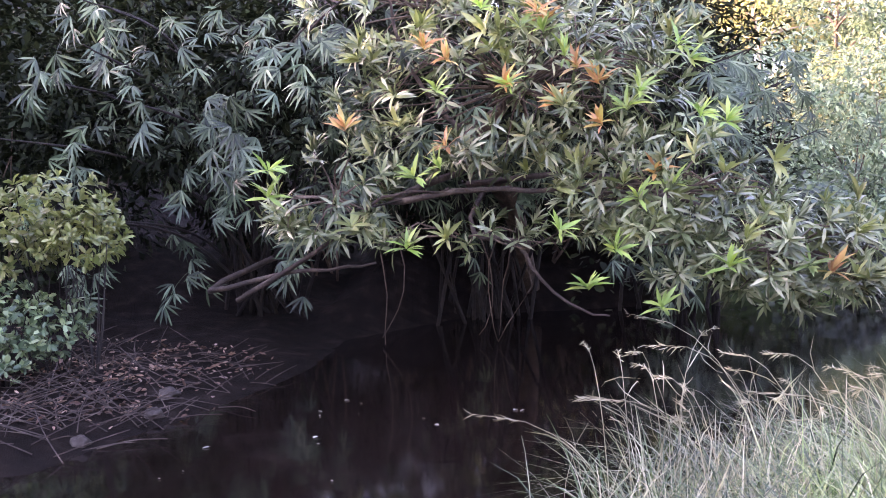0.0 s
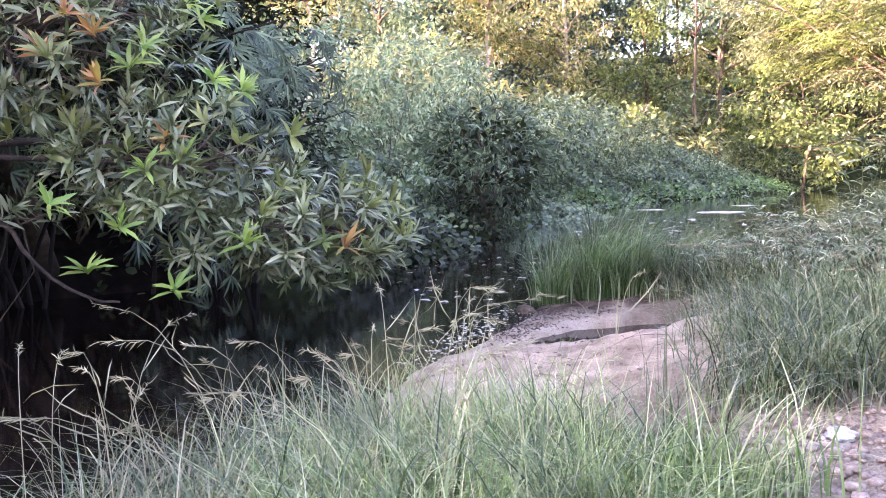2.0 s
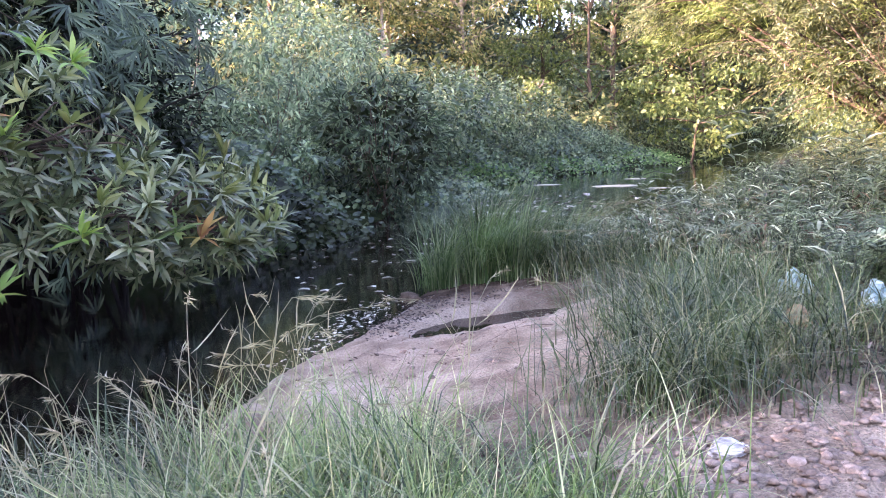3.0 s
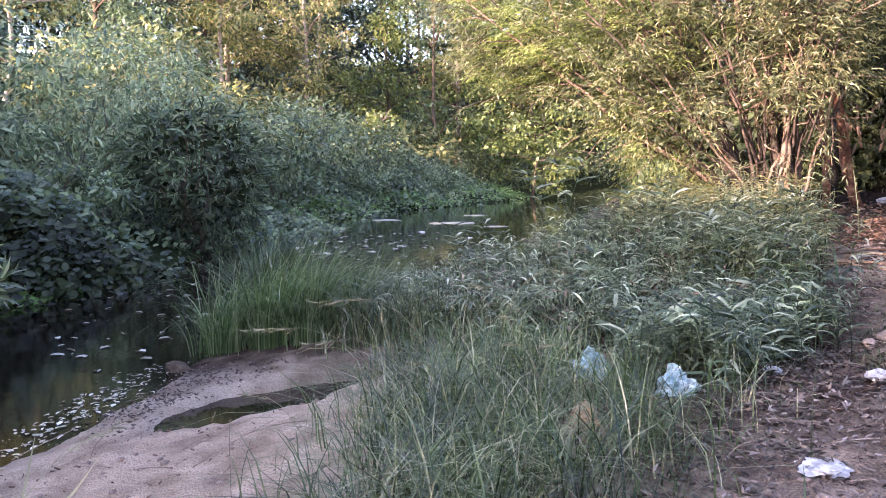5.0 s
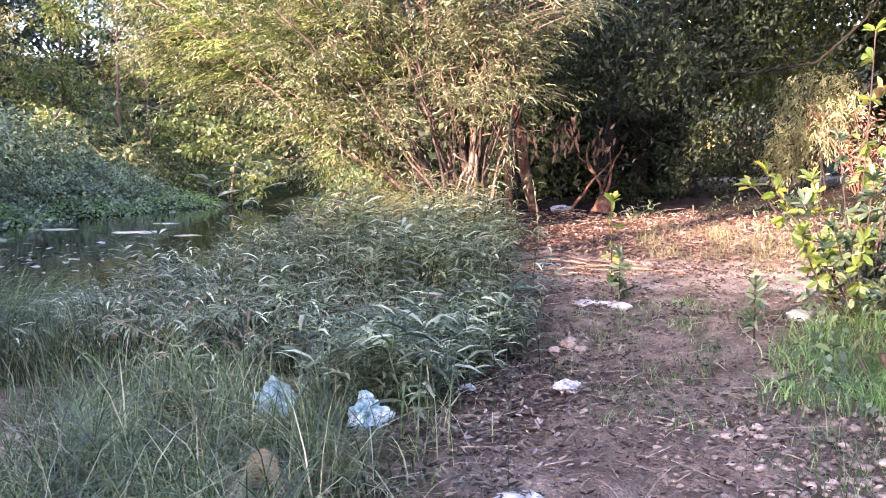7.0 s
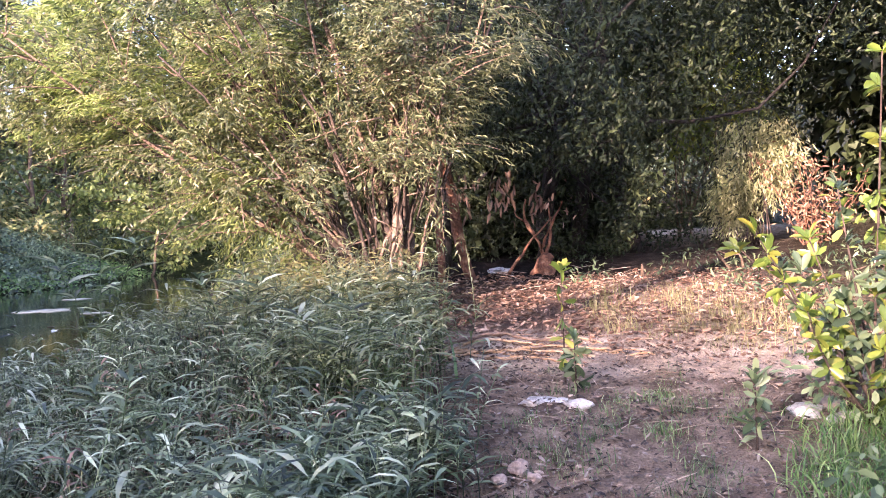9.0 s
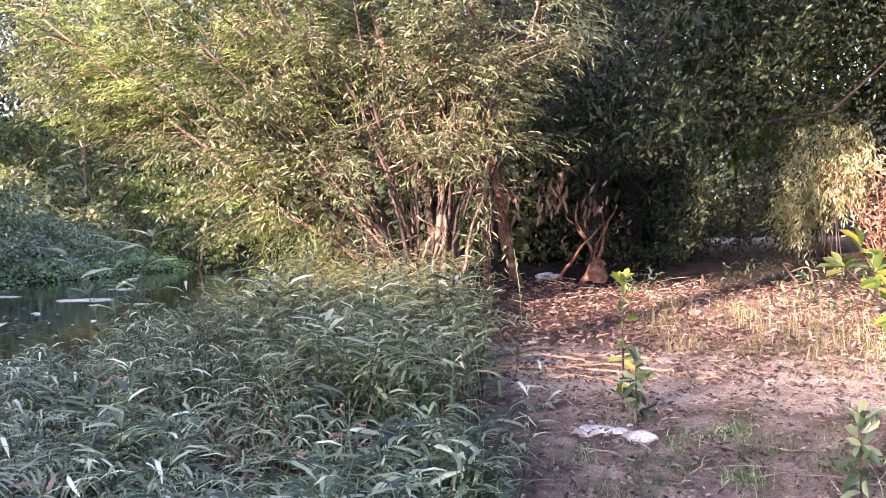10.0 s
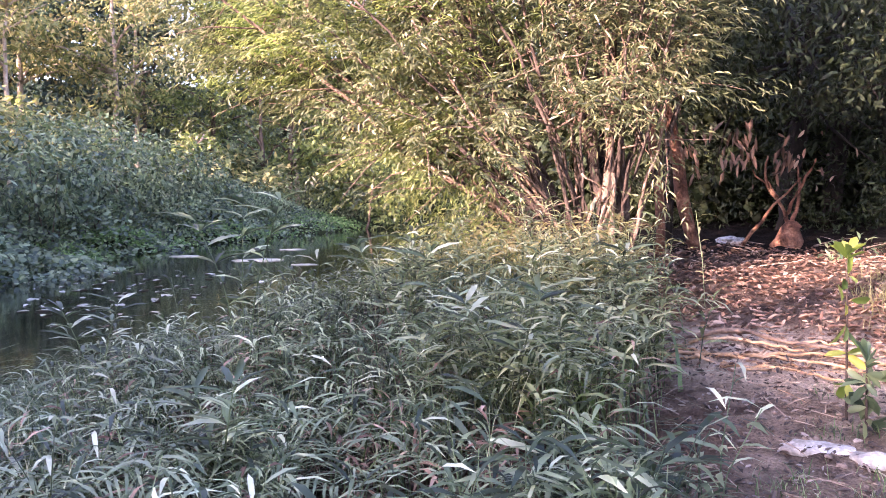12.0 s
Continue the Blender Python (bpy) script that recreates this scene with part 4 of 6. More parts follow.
thicket("thicket", [((-66, 12 + 9 * i, 9.0 + 1.5 * (i % 2)), (5.5, 6, 7.5)) for i in range(6)] + [((-60 + 11 * i, 70 + (i % 2), 8.0), (6.5, 5.5, 8.0)) for i in range(6)] + [((-72, 14 + 9 * i, 21.0 + (i % 2)), (5, 6, 7)) for i in range(6)] + [((-62 + 10 * i, 76, 20.0 + (i % 2)), (6.5, 5, 7.5)) for i in range(7)], M_DEEP, LANCE, 75, 0.8, 0.34,
        "deep green understorey of the far wood", "undergrowth", "stuff", stems=0, clump=30)
far_tree((-39.5, 41), 15, 2.2, M_VINE, "vine-wrapped upright tree on the far bank", M_DARKBARK, 0.12, 1500, 0.4)
far_tree((-33, 44), 8.5, 4.6, M_LIME, "spreading low tree with light green leaf layers over the water", M_DARKBARK, 0.3, 2600, 0.4)
far_tree((-36, 31), 5.2, 1.1, M_LIME, "young yellow-green tree on the far bank", M_TWIG, 0.55, 600, 0.35)
thicket("shrub", [((-40, 38, 2.5), (4, 4, 2.2)), ((-44, 30, 5), (4, 4, 2.4)), ((-41, 22, 5), (4, 4, 2.4)), ((-36, 16, 6), (4, 4, 2.6)), ((-36, 5, 6), (4, 4, 3.0)), ((-27, 3, 5.6), (4, 4, 2.6))], M_FAR, DIAMOND, 240, 0.5, 0.26,
        "sunlit undergrowth at the edge of the far wood", "undergrowth", "stuff")
thicket("shrub", [((-8, 31, 2.4), (3.2, 3, 2.2)), ((-13, 37, 2.6), (3.6, 3, 2.6)), ((-19, 44, 2.4), (4, 3.5, 2.8)), ((-26, 52, 2.6), (4.5, 4, 3.2)), ((-9, 27, 1.4), (1.8, 1.8, 1.3)), ((-14, 46, 5), (5, 4, 4)), ((-42, 53, 2), (5, 4, 2.5)), ((-31, 57, 2), (6, 5, 2.5)), ((-20, 53, 3), (6, 5, 3.0))], M_VINE, LANCE, 420, 0.3, 0.12,
        "dark green shrub on the near bank upstream", "shrub")

# ---- the many-stemmed tree by the path ----
VIEW_R, VIEW_F = np.array([0.935, 0.355, 0.0]), np.array([-0.355, 0.935, 0.0])


def stemmed_tree():
    c = np.array([-1.87, 11.27, 0.0])
    z0 = float(ground_z(c[0], c[1]))
    t = thing("many_stemmed_tree", (c[0], c[1], z0), "many-stemmed tree with pale lit stems and fine olive-yellow foliage", "tree")
    foliage = {"crown": Geo(), "low": Geo()}
    # reach to the right, height of the tip, reach forward, radius
    stems = [(-4.5, 4.0, -0.5, 0.045), (-4.5, 4.3, 0.1, 0.05), (-3.9, 5.2, -0.4, 0.05), (-3.1, 5.6, 0.3, 0.05), (-4.8, 3.6, 0.3, 0.035), (-3.6, 3.4, -0.3, 0.05), (-3.0, 3.4, -0.6, 0.04), (-2.6, 4.2, 0.2, 0.05), (-2.0, 4.8, -0.5, 0.055), (-1.5, 5.4, 0.4, 0.06), (-1.0, 5.6, -0.3, 0.06), (-0.55, 5.9, 0.5, 0.065),
             (-0.2, 6.2, -0.4, 0.07), (0.25, 6.2, 0.3, 0.075), (0.7, 5.6, -0.5, 0.06), (0.9, 5.4, 0.2, 0.06), (1.2, 4.8, -0.4, 0.05), (1.7, 4.5, 0.1, 0.045), (-3.8, 3.2, 0.1, 0.035),
             (-0.8, 4.6, -0.9, 0.04), (0.45, 4.9, -0.9, 0.045), (-2.9, 3.6, 0.8, 0.04), (0.7, 3.6, -0.8, 0.035), (-1.7, 3.8, 0.9, 0.045), (0.0, 5.0, 1.0, 0.05)]
    stems += [(r, 2.3 + 2.2 * rng.random() + 0.25 * abs(r + 1), rng.uniform(-1.1, 0.8), rng.uniform(0.014, 0.027)) for r in np.linspace(-2.6, 1.5, 26)]
    for i, (r, h, f, rad) in enumerate(stems):
        b = c + VIEW_R * (0.04 * r + rng.normal() * 0.13 + 0.1) + VIEW_F * rng.normal() * 0.12
        b[2] = ground_z(b[0], b[1]) - 0.06
        e = c + VIEW_R * r + VIEW_F * f + UP * h
        mid = b * 0.5 + e * 0.5 + VIEW_R * (-0.03 * r) + UP * 0.08 + rng.normal(size=3) * 0.12
        low = b * 0.85 + e * 0.15 + VIEW_R * (-0.03 * r) + UP * 0.14
        line = curve([b, low, mid, e], 16, 0.018)
        g = Geo()
        g.tube(line, np.linspace(rad * 1.15, 0.012, 16), 8, 0.05)
        part("stem", g, M_BARK if i % 5 == 0 else M_STEM, t, smooth=True)
        for k in range(14 if rad > 0.03 else 3):
            tw = Geo()
            s = line[rng.integers(9 if abs(r + 0.4) < 2.2 else 8, 16)] + rng.normal(size=3) * 0.02
            d = unit(rng.normal(size=3) * [1, 1, 0.5] + VIEW_R * 0.25 * np.sign(r) + VIEW_F * -0.3 + UP * 0.25)
            q = s + d * rng.uniform(0.5, 1.25)
            tw.tube(curve([s, (s + q) / 2 + UP * 0.06, q], 6, 0.012), np.linspace(0.012, 0.003, 6), 5)
            part("twig", tw, M_BARK, t)
            n = 17
            p = s + (q - s) * rng.uniform(0.45, 1.15, (n, 1)) + rng.normal(size=(n, 3)) * 0.11
            r_p = (p - c) @ VIEW_R
            p = p[(p[:, 2] > 1.15 + 0.25 * np.clip(-r_p - 2.2, 0, 9)) & (rng.random(len(p)) < 0.3 + 0.4 * (p[:, 2] - 1.3))]
            n = len(p)
            al = d * [0.8, 0.8, 0.35] + rng.normal(size=(n, 3)) * [0.5, 0.5, 0.2] + np.array([0, 0, -0.08])
            sprays(foliage["crown"], ARCH, p, al, 9, 0.038, 0.115, 0.019, 0.4, 1.0)
    # sunlit boughs over the water: heaps of drooping sprays round side branches
    for r, f, h, rr, rh, n in ((-3.3, -0.2, 3.3, 1.1, 0.7, 46), (-2.5, 0.2, 3.7, 1.1, 0.7, 40), (-4.2, 0.2, 3.2, 0.6, 0.5, 20), (-1.9, -0.2, 2.2, 0.7, 0.45, 30),
                               (-1.4, -0.5, 3.3, 0.9, 0.7, 26), (-3.9, 0.0, 4.2, 1.3, 0.6, 36), (-1.6, 0.3, 4.4, 1.2, 0.6, 30)):
        m = c + VIEW_R * r + VIEW_F * (f + 0.3) + UP * h
        heart = c + VIEW_R * r * 0.55 + VIEW_F * f + UP * h * 0.72
        g = Geo()
        for q in in_ball(int(1.5 * n), m, (rr, rr * 0.8, rh), 0.3):
            d = unit(q - heart) + rng.normal(size=3) * 0.25
            tw = curve([q - d * 0.45, q - d * 0.2 + UP * 0.04, q], 5, 0.01)
            g.tube(tw, np.linspace(0.006, 0.002, 5), 4)
            k = 6
            sprays(g, ARCH, q + rng.normal(size=(k, 3)) * [0.13, 0.13, 0.06], unit(d) * [1, 1, 0.4] + rng.normal(size=(k, 3)) * [0.5, 0.5, 0.15], 9, 0.036, 0.12, 0.02, 0.45, 1.0)
        # the lime copy paints sunlight on the tree's water side
        part("sunlit_bough", g, M_LIMETREE, t, "feathery leaf sprays tinted yellow-green for sunlight")
    # hanging skirt of lighter leaves on the water side
    n = 620
    p = c + VIEW_R * rng.uniform(-2.1, -0.5, (n, 1)) + VIEW_F * rng.normal(size=(n, 1)) * 0.4 + UP * rng.uniform(0.4, 2.3, (n, 1))
    keep = (p - c) @ VIEW_R < -0.35 - 0.5 * (p[:, 2] - 0.4)
    sprays(foliage["low"], LANCE, p[keep], rng.normal(size=(keep.sum(), 3)) + [-0.5, -0.2, -0.5], 8, 0.05, 0.1, 0.024, 0.7, 0.9)
    part("crown", foliage["crown"], M_TREE, t)
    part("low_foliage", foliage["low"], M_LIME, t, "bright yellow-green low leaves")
    # scrub round the foot
    g = Geo()
    n = 620
    p = c + VIEW_R * rng.uniform(-1.7, 0.5, (n, 1)) + VIEW_F * rng.uniform(-1.0, 0.3, (n, 1))
    p[:, 2] = ground_z(p[:, 0], p[:, 1]) + rng.random(n) * 0.7
    sprays(g, LANCE, p, rng.normal(size=(n, 3)) + [0, -0.3, 0.1], 5, 0.06, 0.13, 0.024, 0.5, 0.8)
    part("foot_sprout", g, M_STRAWLEAF, t, "dry straw-green sprouts")


stemmed_tree()


# ---- the big tree behind, with shade put into its leaf and bark colour ----
def big_dark_tree():
    c = np.array([-0.2, 18.2, 0.0])
    z0 = float(ground_z(c[0], c[1]))
    t = thing("shade_tree", (c[0], c[1], z0), "large spreading tree with shade-darkened foliage down to the ground", "tree")
    for off, r in (((-2.1, -3.5), 0.07), ((-1.75, -2.9), 0.1), ((-2.7, -1.6), 0.12), ((-1.2, 0.6), 0.2), ((0.6, 1.6), 0.2), ((-0.6, 1.4), 0.2)):
        b = c + [off[0], off[1], 0]
        b[2] = ground_z(b[0], b[1]) - 0.1
        g = Geo()
        e = b + [rng.normal() * 0.5, rng.normal() * 0.5, 6.0]
        g.tube(curve([b, (b + e) / 2 + rng.normal(size=3) * 0.2, e], 12, 0.03), np.linspace(r, r * 0.5, 12), 9, 0.12)
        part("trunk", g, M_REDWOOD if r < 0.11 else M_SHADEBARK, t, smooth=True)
    balls = [((-0.2, 17.2, 5.3), (3.2, 2.6, 3.0)), ((-2.4, 17.0, 6.2), (3.2, 2.6, 2.6)), ((-0.4, 18.6, 2.6), (1.3, 2.0, 2.4)), ((0.3, 16.4, 2.3), (0.9, 1.2, 1.6)), ((-0.4, 20.5, 4.0), (4.6, 2.2, 4.2)),
             ((-3.8, 15.2, 5.0), (2.0, 1.6, 1.8)), ((-0.6, 14.6, 4.6), (1.6, 1.2, 1.6)), ((4.6, 18.5, 6.6), (3.4, 2.8, 2.4)), ((-0.6, 14.4, 3.2), (2.0, 0.8, 0.9)), ((-2.2, 14.2, 3.6), (1.8, 1.0, 1.1)), ((0.45, 15.2, 2.2), (0.8, 0.9, 1.5)), ((-2.0, 19.6, 1.8), (3.2, 1.2, 1.8))]
    for cc, rad in balls:
        g = Geo()
        n = int(1000 * rad[0] * rad[2])
        p = in_ball(n, cc, rad, 0.5)
        cave = (np.abs((p - c) @ VIEW_R + 1.6) < 1.5) & (p[:, 1] < 17.5) & (p[:, 2] < 2.3)
        p = p[~cave]
        n = len(p)
        out = unit(p - np.array(cc))
        s = rng.uniform(0.6, 1.25, n)
        g.leaves(ARCH, p, rng.normal(size=(n, 3)) + [0, -0.2, -0.6], UP + out + 0.5 * rng.normal(size=(n, 3)), 0.13 * s, 0.042 * s)
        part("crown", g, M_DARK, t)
        for _ in range(2):
            lim = Geo()
            branch_out(lim, (c[0] - 0.5, c[1] - 0.5, 3.5), [in_ball(1, cc, np.array(rad) * 0.6)[0]], 0.05, 0.012, 0.14)
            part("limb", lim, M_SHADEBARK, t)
    # pale dead leaves hanging in bunches below the crown
    for px, py, pz in ((-1.7, 14.3, 1.9), (-1.2, 14.4, 2.0), (-1.0, 14.5, 2.05), (-2.0, 14.2, 2.1), (-0.6, 15.0, 1.8)):
        for q in np.array([px, py, pz]) + rng.normal(size=(14, 3)) * [0.09, 0.09, 0.2]:
            g = Geo()
            g.leaves(CURLED, q[None], rng.normal(size=(1, 3)) * 0.3 + [0, 0, -1], rand_dirs(1), 0.22, 0.055)
            part("dry_leaf", g, M_LITTER, t, "pale dried hanging leaf")


big_dark_tree()
# darkened leaves fill the hollow, standing in for its deep shade
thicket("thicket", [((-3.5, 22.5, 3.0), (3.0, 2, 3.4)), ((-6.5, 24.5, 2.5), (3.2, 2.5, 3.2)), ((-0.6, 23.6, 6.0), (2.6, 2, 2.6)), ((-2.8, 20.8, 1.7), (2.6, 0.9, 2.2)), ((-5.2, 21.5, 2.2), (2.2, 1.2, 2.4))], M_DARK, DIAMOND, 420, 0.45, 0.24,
        "shade-darkened undergrowth behind a large tree", "undergrowth", "stuff")


def stump():
    x, y = -0.78, 16.0
    z = float(ground_z(x, y))
    t = thing("tree_stump", (x, y, z), "old reddish stump with bare upright shoots", "stump")
    g = Geo()
    g.tube(curve([(x, y, z - 0.08), (x + 0.03, y, z + 0.16), (x + 0.07, y, z + 0.36)], 7), [0.26, 0.2, 0.17, 0.15, 0.13, 0.12, 0.06], 13, 0.2)
    part("stump_body", g, M_REDWOOD, t)
    for pts in ([(x, y, z + 0.3), (x - 0.15, y, z + 0.7), (x - 0.5, y - 0.1, z + 1.15)], [(x + 0.05, y, z + 0.3), (x + 0.15, y, z + 0.8), (x + 0.12, y, z + 1.2)],
                [(x - 0.05, y, z + 0.4), (x + 0.2, y - 0.1, z + 0.9), (x + 0.42, y - 0.1, z + 1.3)], [(x - 0.6, y - 0.3, z), (x - 0.25, y - 0.2, z + 0.5), (x + 0.2, y - 0.1, z + 1.0)],
                [(x - 0.15, y, z + 0.72), (x - 0.32, y, z + 1.0), (x - 0.3, y, z + 1.4)]):
        g = Geo()
        g.tube(curve(pts, 9, 0.012), np.linspace(0.035, 0.012, 9), 6, 0.08)
        part("shoot", g, M_REDWOOD, t)
    g = Geo()
    p = np.array([x, y, z + 1.2]) + rng.normal(size=(26, 3)) * [0.35, 0.2, 0.25]
    g.leaves(LANCE, p, rng.normal(size=(26, 3)) + [0, 0, -0.4], rand_dirs(26), 0.16, 0.05)
    part("dry_leaves", g, M_LITTER, t)


stump()


# ---- right of the path ----
def straw_bamboo(c, rad, label):
    t = thing("bamboo_bush", (c[0], c[1], float(ground_z(c[0], c[1]))), label, "bush")
    g = Geo()
    p = np.r_[in_ball(450, c, rad, 0.4), in_ball(300, np.array(c) + [-0.35, 0, -0.7], np.array(rad) * 0.6, 0.3), in_ball(200, np.array(c) + [0.6, 0.2, 0.35], np.array(rad) * 0.6, 0.3)]
    sprays(g, ARCH, p, rng.normal(size=(950, 3)) + [-0.2, -0.3, -0.7], 8, 0.05, 0.14, 0.026, 0.9, 0.8)
    part("foliage", g, M_YELLOWLEAF, t)
    for q in p[:20]:
        st = Geo()
        b = np.array([c[0] + rng.normal() * 0.3, c[1] + rng.normal() * 0.3, float(ground_z(c[0], c[1])) - 0.05])
        st.tube(curve([b, (b + q) / 2 + UP * 0.3, q], 7), np.linspace(0.014, 0.006, 7), 5)
        part("culm", st, M_STEM, t)


straw_bamboo((2.9, 20.2, 2.5), (0.8, 0.8, 1.05), "yellow drooping bamboo bush in low sunlight")


def withered_shrub(c, label):
    """Dry shrub: a fan of bare reddish twigs with withered leaves."""
    z = float(ground_z(c[0], c[1]))
    t = thing("withered_shrub", (c[0], c[1], z), label, "shrub")
    for k in range(26):
        e = np.array([c[0] + rng.normal() * 0.6, c[1] + rng.normal() * 0.5, z + rng.uniform(0.7, 2.0)])
        line = curve([(c[0] + rng.normal() * 0.1, c[1], z - 0.05), (np.array([c[0], c[1], z]) + e) / 2 + rng.normal(size=3) * 0.12, e], 8, 0.015)
        g = Geo()
        g.tube(line, np.linspace(0.016, 0.005, 8), 5)
        part("twig", g, M_REDWOOD if k % 3 else M_STEM, t)
        g = Geo()
        n = 26
        p = line[rng.integers(3, 8, n)] + rng.normal(size=(n, 3)) * 0.12
        g.leaves(CURLED, p, rng.normal(size=(n, 3)) + [0, 0, -0.4], rand_dirs(n), 0.14, 0.04)
        part("withered_leaves", g, M_REDDRY, t)


withered_shrub((4.05, 20.0), "withered reddish shrub with bare twigs beside bamboo")
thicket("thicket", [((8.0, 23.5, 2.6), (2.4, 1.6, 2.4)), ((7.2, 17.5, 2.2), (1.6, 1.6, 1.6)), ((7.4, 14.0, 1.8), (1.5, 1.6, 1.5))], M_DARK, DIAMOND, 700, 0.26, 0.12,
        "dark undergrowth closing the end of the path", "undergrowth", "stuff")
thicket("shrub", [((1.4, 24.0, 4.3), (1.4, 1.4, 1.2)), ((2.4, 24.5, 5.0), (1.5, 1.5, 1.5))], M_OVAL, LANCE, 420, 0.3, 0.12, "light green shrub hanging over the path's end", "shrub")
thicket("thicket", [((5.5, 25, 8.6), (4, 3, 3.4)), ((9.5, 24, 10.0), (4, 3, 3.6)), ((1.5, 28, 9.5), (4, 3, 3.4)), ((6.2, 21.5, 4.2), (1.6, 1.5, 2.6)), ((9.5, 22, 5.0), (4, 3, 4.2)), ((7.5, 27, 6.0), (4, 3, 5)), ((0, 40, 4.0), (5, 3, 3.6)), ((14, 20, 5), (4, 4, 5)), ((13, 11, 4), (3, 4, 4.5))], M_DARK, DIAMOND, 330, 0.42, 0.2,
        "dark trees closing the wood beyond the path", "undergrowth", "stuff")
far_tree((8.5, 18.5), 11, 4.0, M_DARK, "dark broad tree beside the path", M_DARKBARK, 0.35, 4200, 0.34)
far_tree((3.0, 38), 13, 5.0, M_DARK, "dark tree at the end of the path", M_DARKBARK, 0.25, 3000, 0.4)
far_tree((-6, 40), 14, 5.5, M_FAR, "tree behind the path's end", M_DARKBARK, 0.15, 3200, 0.5)


def broad_shrub():
    t = thing("broad_leaved_shrub", (3.3, 7.0, float(ground_z(3.3, 7.0))), "shrub with broad glossy green and yellow leaves beside the path", "shrub")
    stems = [((3.2, 6.95), (3.3, 6.72, 2.2)), ((3.3, 7.0), (3.5, 6.85, 1.95)), ((3.2, 7.1), (2.6, 6.9, 1.2)), ((3.3, 7.1), (3.6, 7.0, 1.7)), ((3.25, 6.9), (2.85, 6.6, 0.75)),
             ((3.35, 6.9), (3.5, 6.5, 1.1)), ((3.3, 7.1), (2.5, 6.6, 1.12)), ((3.3, 7.0), (3.1, 7.2, 1.45)), ((3.2, 7.0), (2.75, 7.2, 0.95)), ((3.4, 7.0), (3.25, 6.5, 0.7))]
    stems += [((3.3 + 0.1 * rng.normal(), 7.0 + 0.1 * rng.normal()), (rng.uniform(2.85, 4.0), rng.uniform(6.5, 7.5), rng.uniform(0.5, 1.5))) for _ in range(18)]
    for b, e in stems:
        b = np.array([*b, float(ground_z(*b)) - 0.04])
        e = np.array(e)
        line = curve([b, (b + e) / 2 + rng.normal(size=3) * 0.06, e], 9)
        g = Geo()
        g.tube(line, np.linspace(0.012, 0.004, 9), 6)
        part("stem", g, M_STEM, t)
        g = Geo()
        rosettes(g, OVAL, np.array([e]), np.array([[0, -0.2, 1]]), 9, 0.12, 0.05, (0.3, 1.3))
        rosettes(g, OVAL, line[3:8], rand_dirs(5, 0.6), 7, 0.115, 0.05, (0.6, 1.5))
        part("foliage", g, (M_OVAL, M_VINE, M_VINE, M_VINE)[rng.integers(0, 4)], t)
    g = Geo()
    rosettes(g, OVAL, np.array([(3.34, 6.75, 1.75)]), np.array([[0.1, -0.2, 1]]), 6, 0.15, 0.06, (0.4, 1.2))
    part("young_shoot", g, M_YOUNG, t, "orange-red young leaves")


broad_shrub()
thicket("shrub", [((4.1, 9.6, 1.2), (0.7, 0.8, 0.8)), ((4.9, 11.4, 1.6), (0.9, 1.0, 0.9))], M_OVAL, OVAL, 420, 0.13, 0.07, "sunlit yellow-green shrub by the path", "shrub")
thicket("herb_patch", [((3.2, 13.2, 0.42), (1.2, 1.0, 0.25)), ((4.6, 14.8, 0.6), (1.5, 1.2, 0.35)), ((2.6, 16.0, 0.55), (1.3, 0.9, 0.22)), ((4.2, 11.6, 0.4), (1.0, 0.8, 0.25)), ((0.9, 14.6, 0.4), (1.1, 0.6, 0.2))], M_VINE, ARCH, 900, 0.13, 0.035, "low dark herbs among dead leaves in shade", "herbs", "stuff")
thicket("herb_patch", [((4.0, 6.2, 0.2), (0.8, 1.2, 0.35)), ((3.4, 5.4, 0.08), (0.55, 0.7, 0.22)), ((3.7, 7.4, 0.3), (0.9, 0.9, 0.35)), ((4.6, 5.0, 0.2), (0.8, 1.0, 0.3))], M_VINE, OVAL, 1500, 0.08, 0.045, "low green herbs beside the path", "herbs", "stuff")


def sapling(x, y, h, n, label, mat=M_FRESH, lean=(0, 0), leaf=0.16):
    z = float(ground_z(x, y))
    t = thing("sapling", (x, y, z), label, "sapling")
    top = np.array([x + lean[0], y + lean[1], z + h])
    g = Geo()
    line = curve([(x, y, z - 0.03), (x + lean[0] * 0.3, y, z + h * 0.5), top], 8)
    g.tube(line, np.linspace(0.009, 0.004, 8), 6)
    part("stem", g, M_STEM, t)
    g = Geo()
    rosettes(g, OVAL, np.array([top]), np.array([[0, 0, 1.0]]), 8, leaf, leaf * 0.34, (0.2, 0.9))
    rosettes(g, OVAL, line[2:7], rand_dirs(5, 0.5), n, leaf, leaf * 0.38, (0.6, 1.4))
    part("foliage", g, mat, t)


sapling(1.2, 7.75, 0.88, 3, "young sapling with upright bright leaves on bare soil", M_OVAL, leaf=0.13)
sapling(1.32, 7.55, 0.36, 6, "small dark-leaved sapling on bare soil", M_VINE, leaf=0.13)
sapling(2.55, 6.4, 0.4, 6, "small leafy sapling at the path's edge", M_VINE, leaf=0.12)
sapling(-2.4, 13.6, 0.75, 4, "thin sapling with lime leaves at a tree's foot", M_LIME, leaf=0.12)


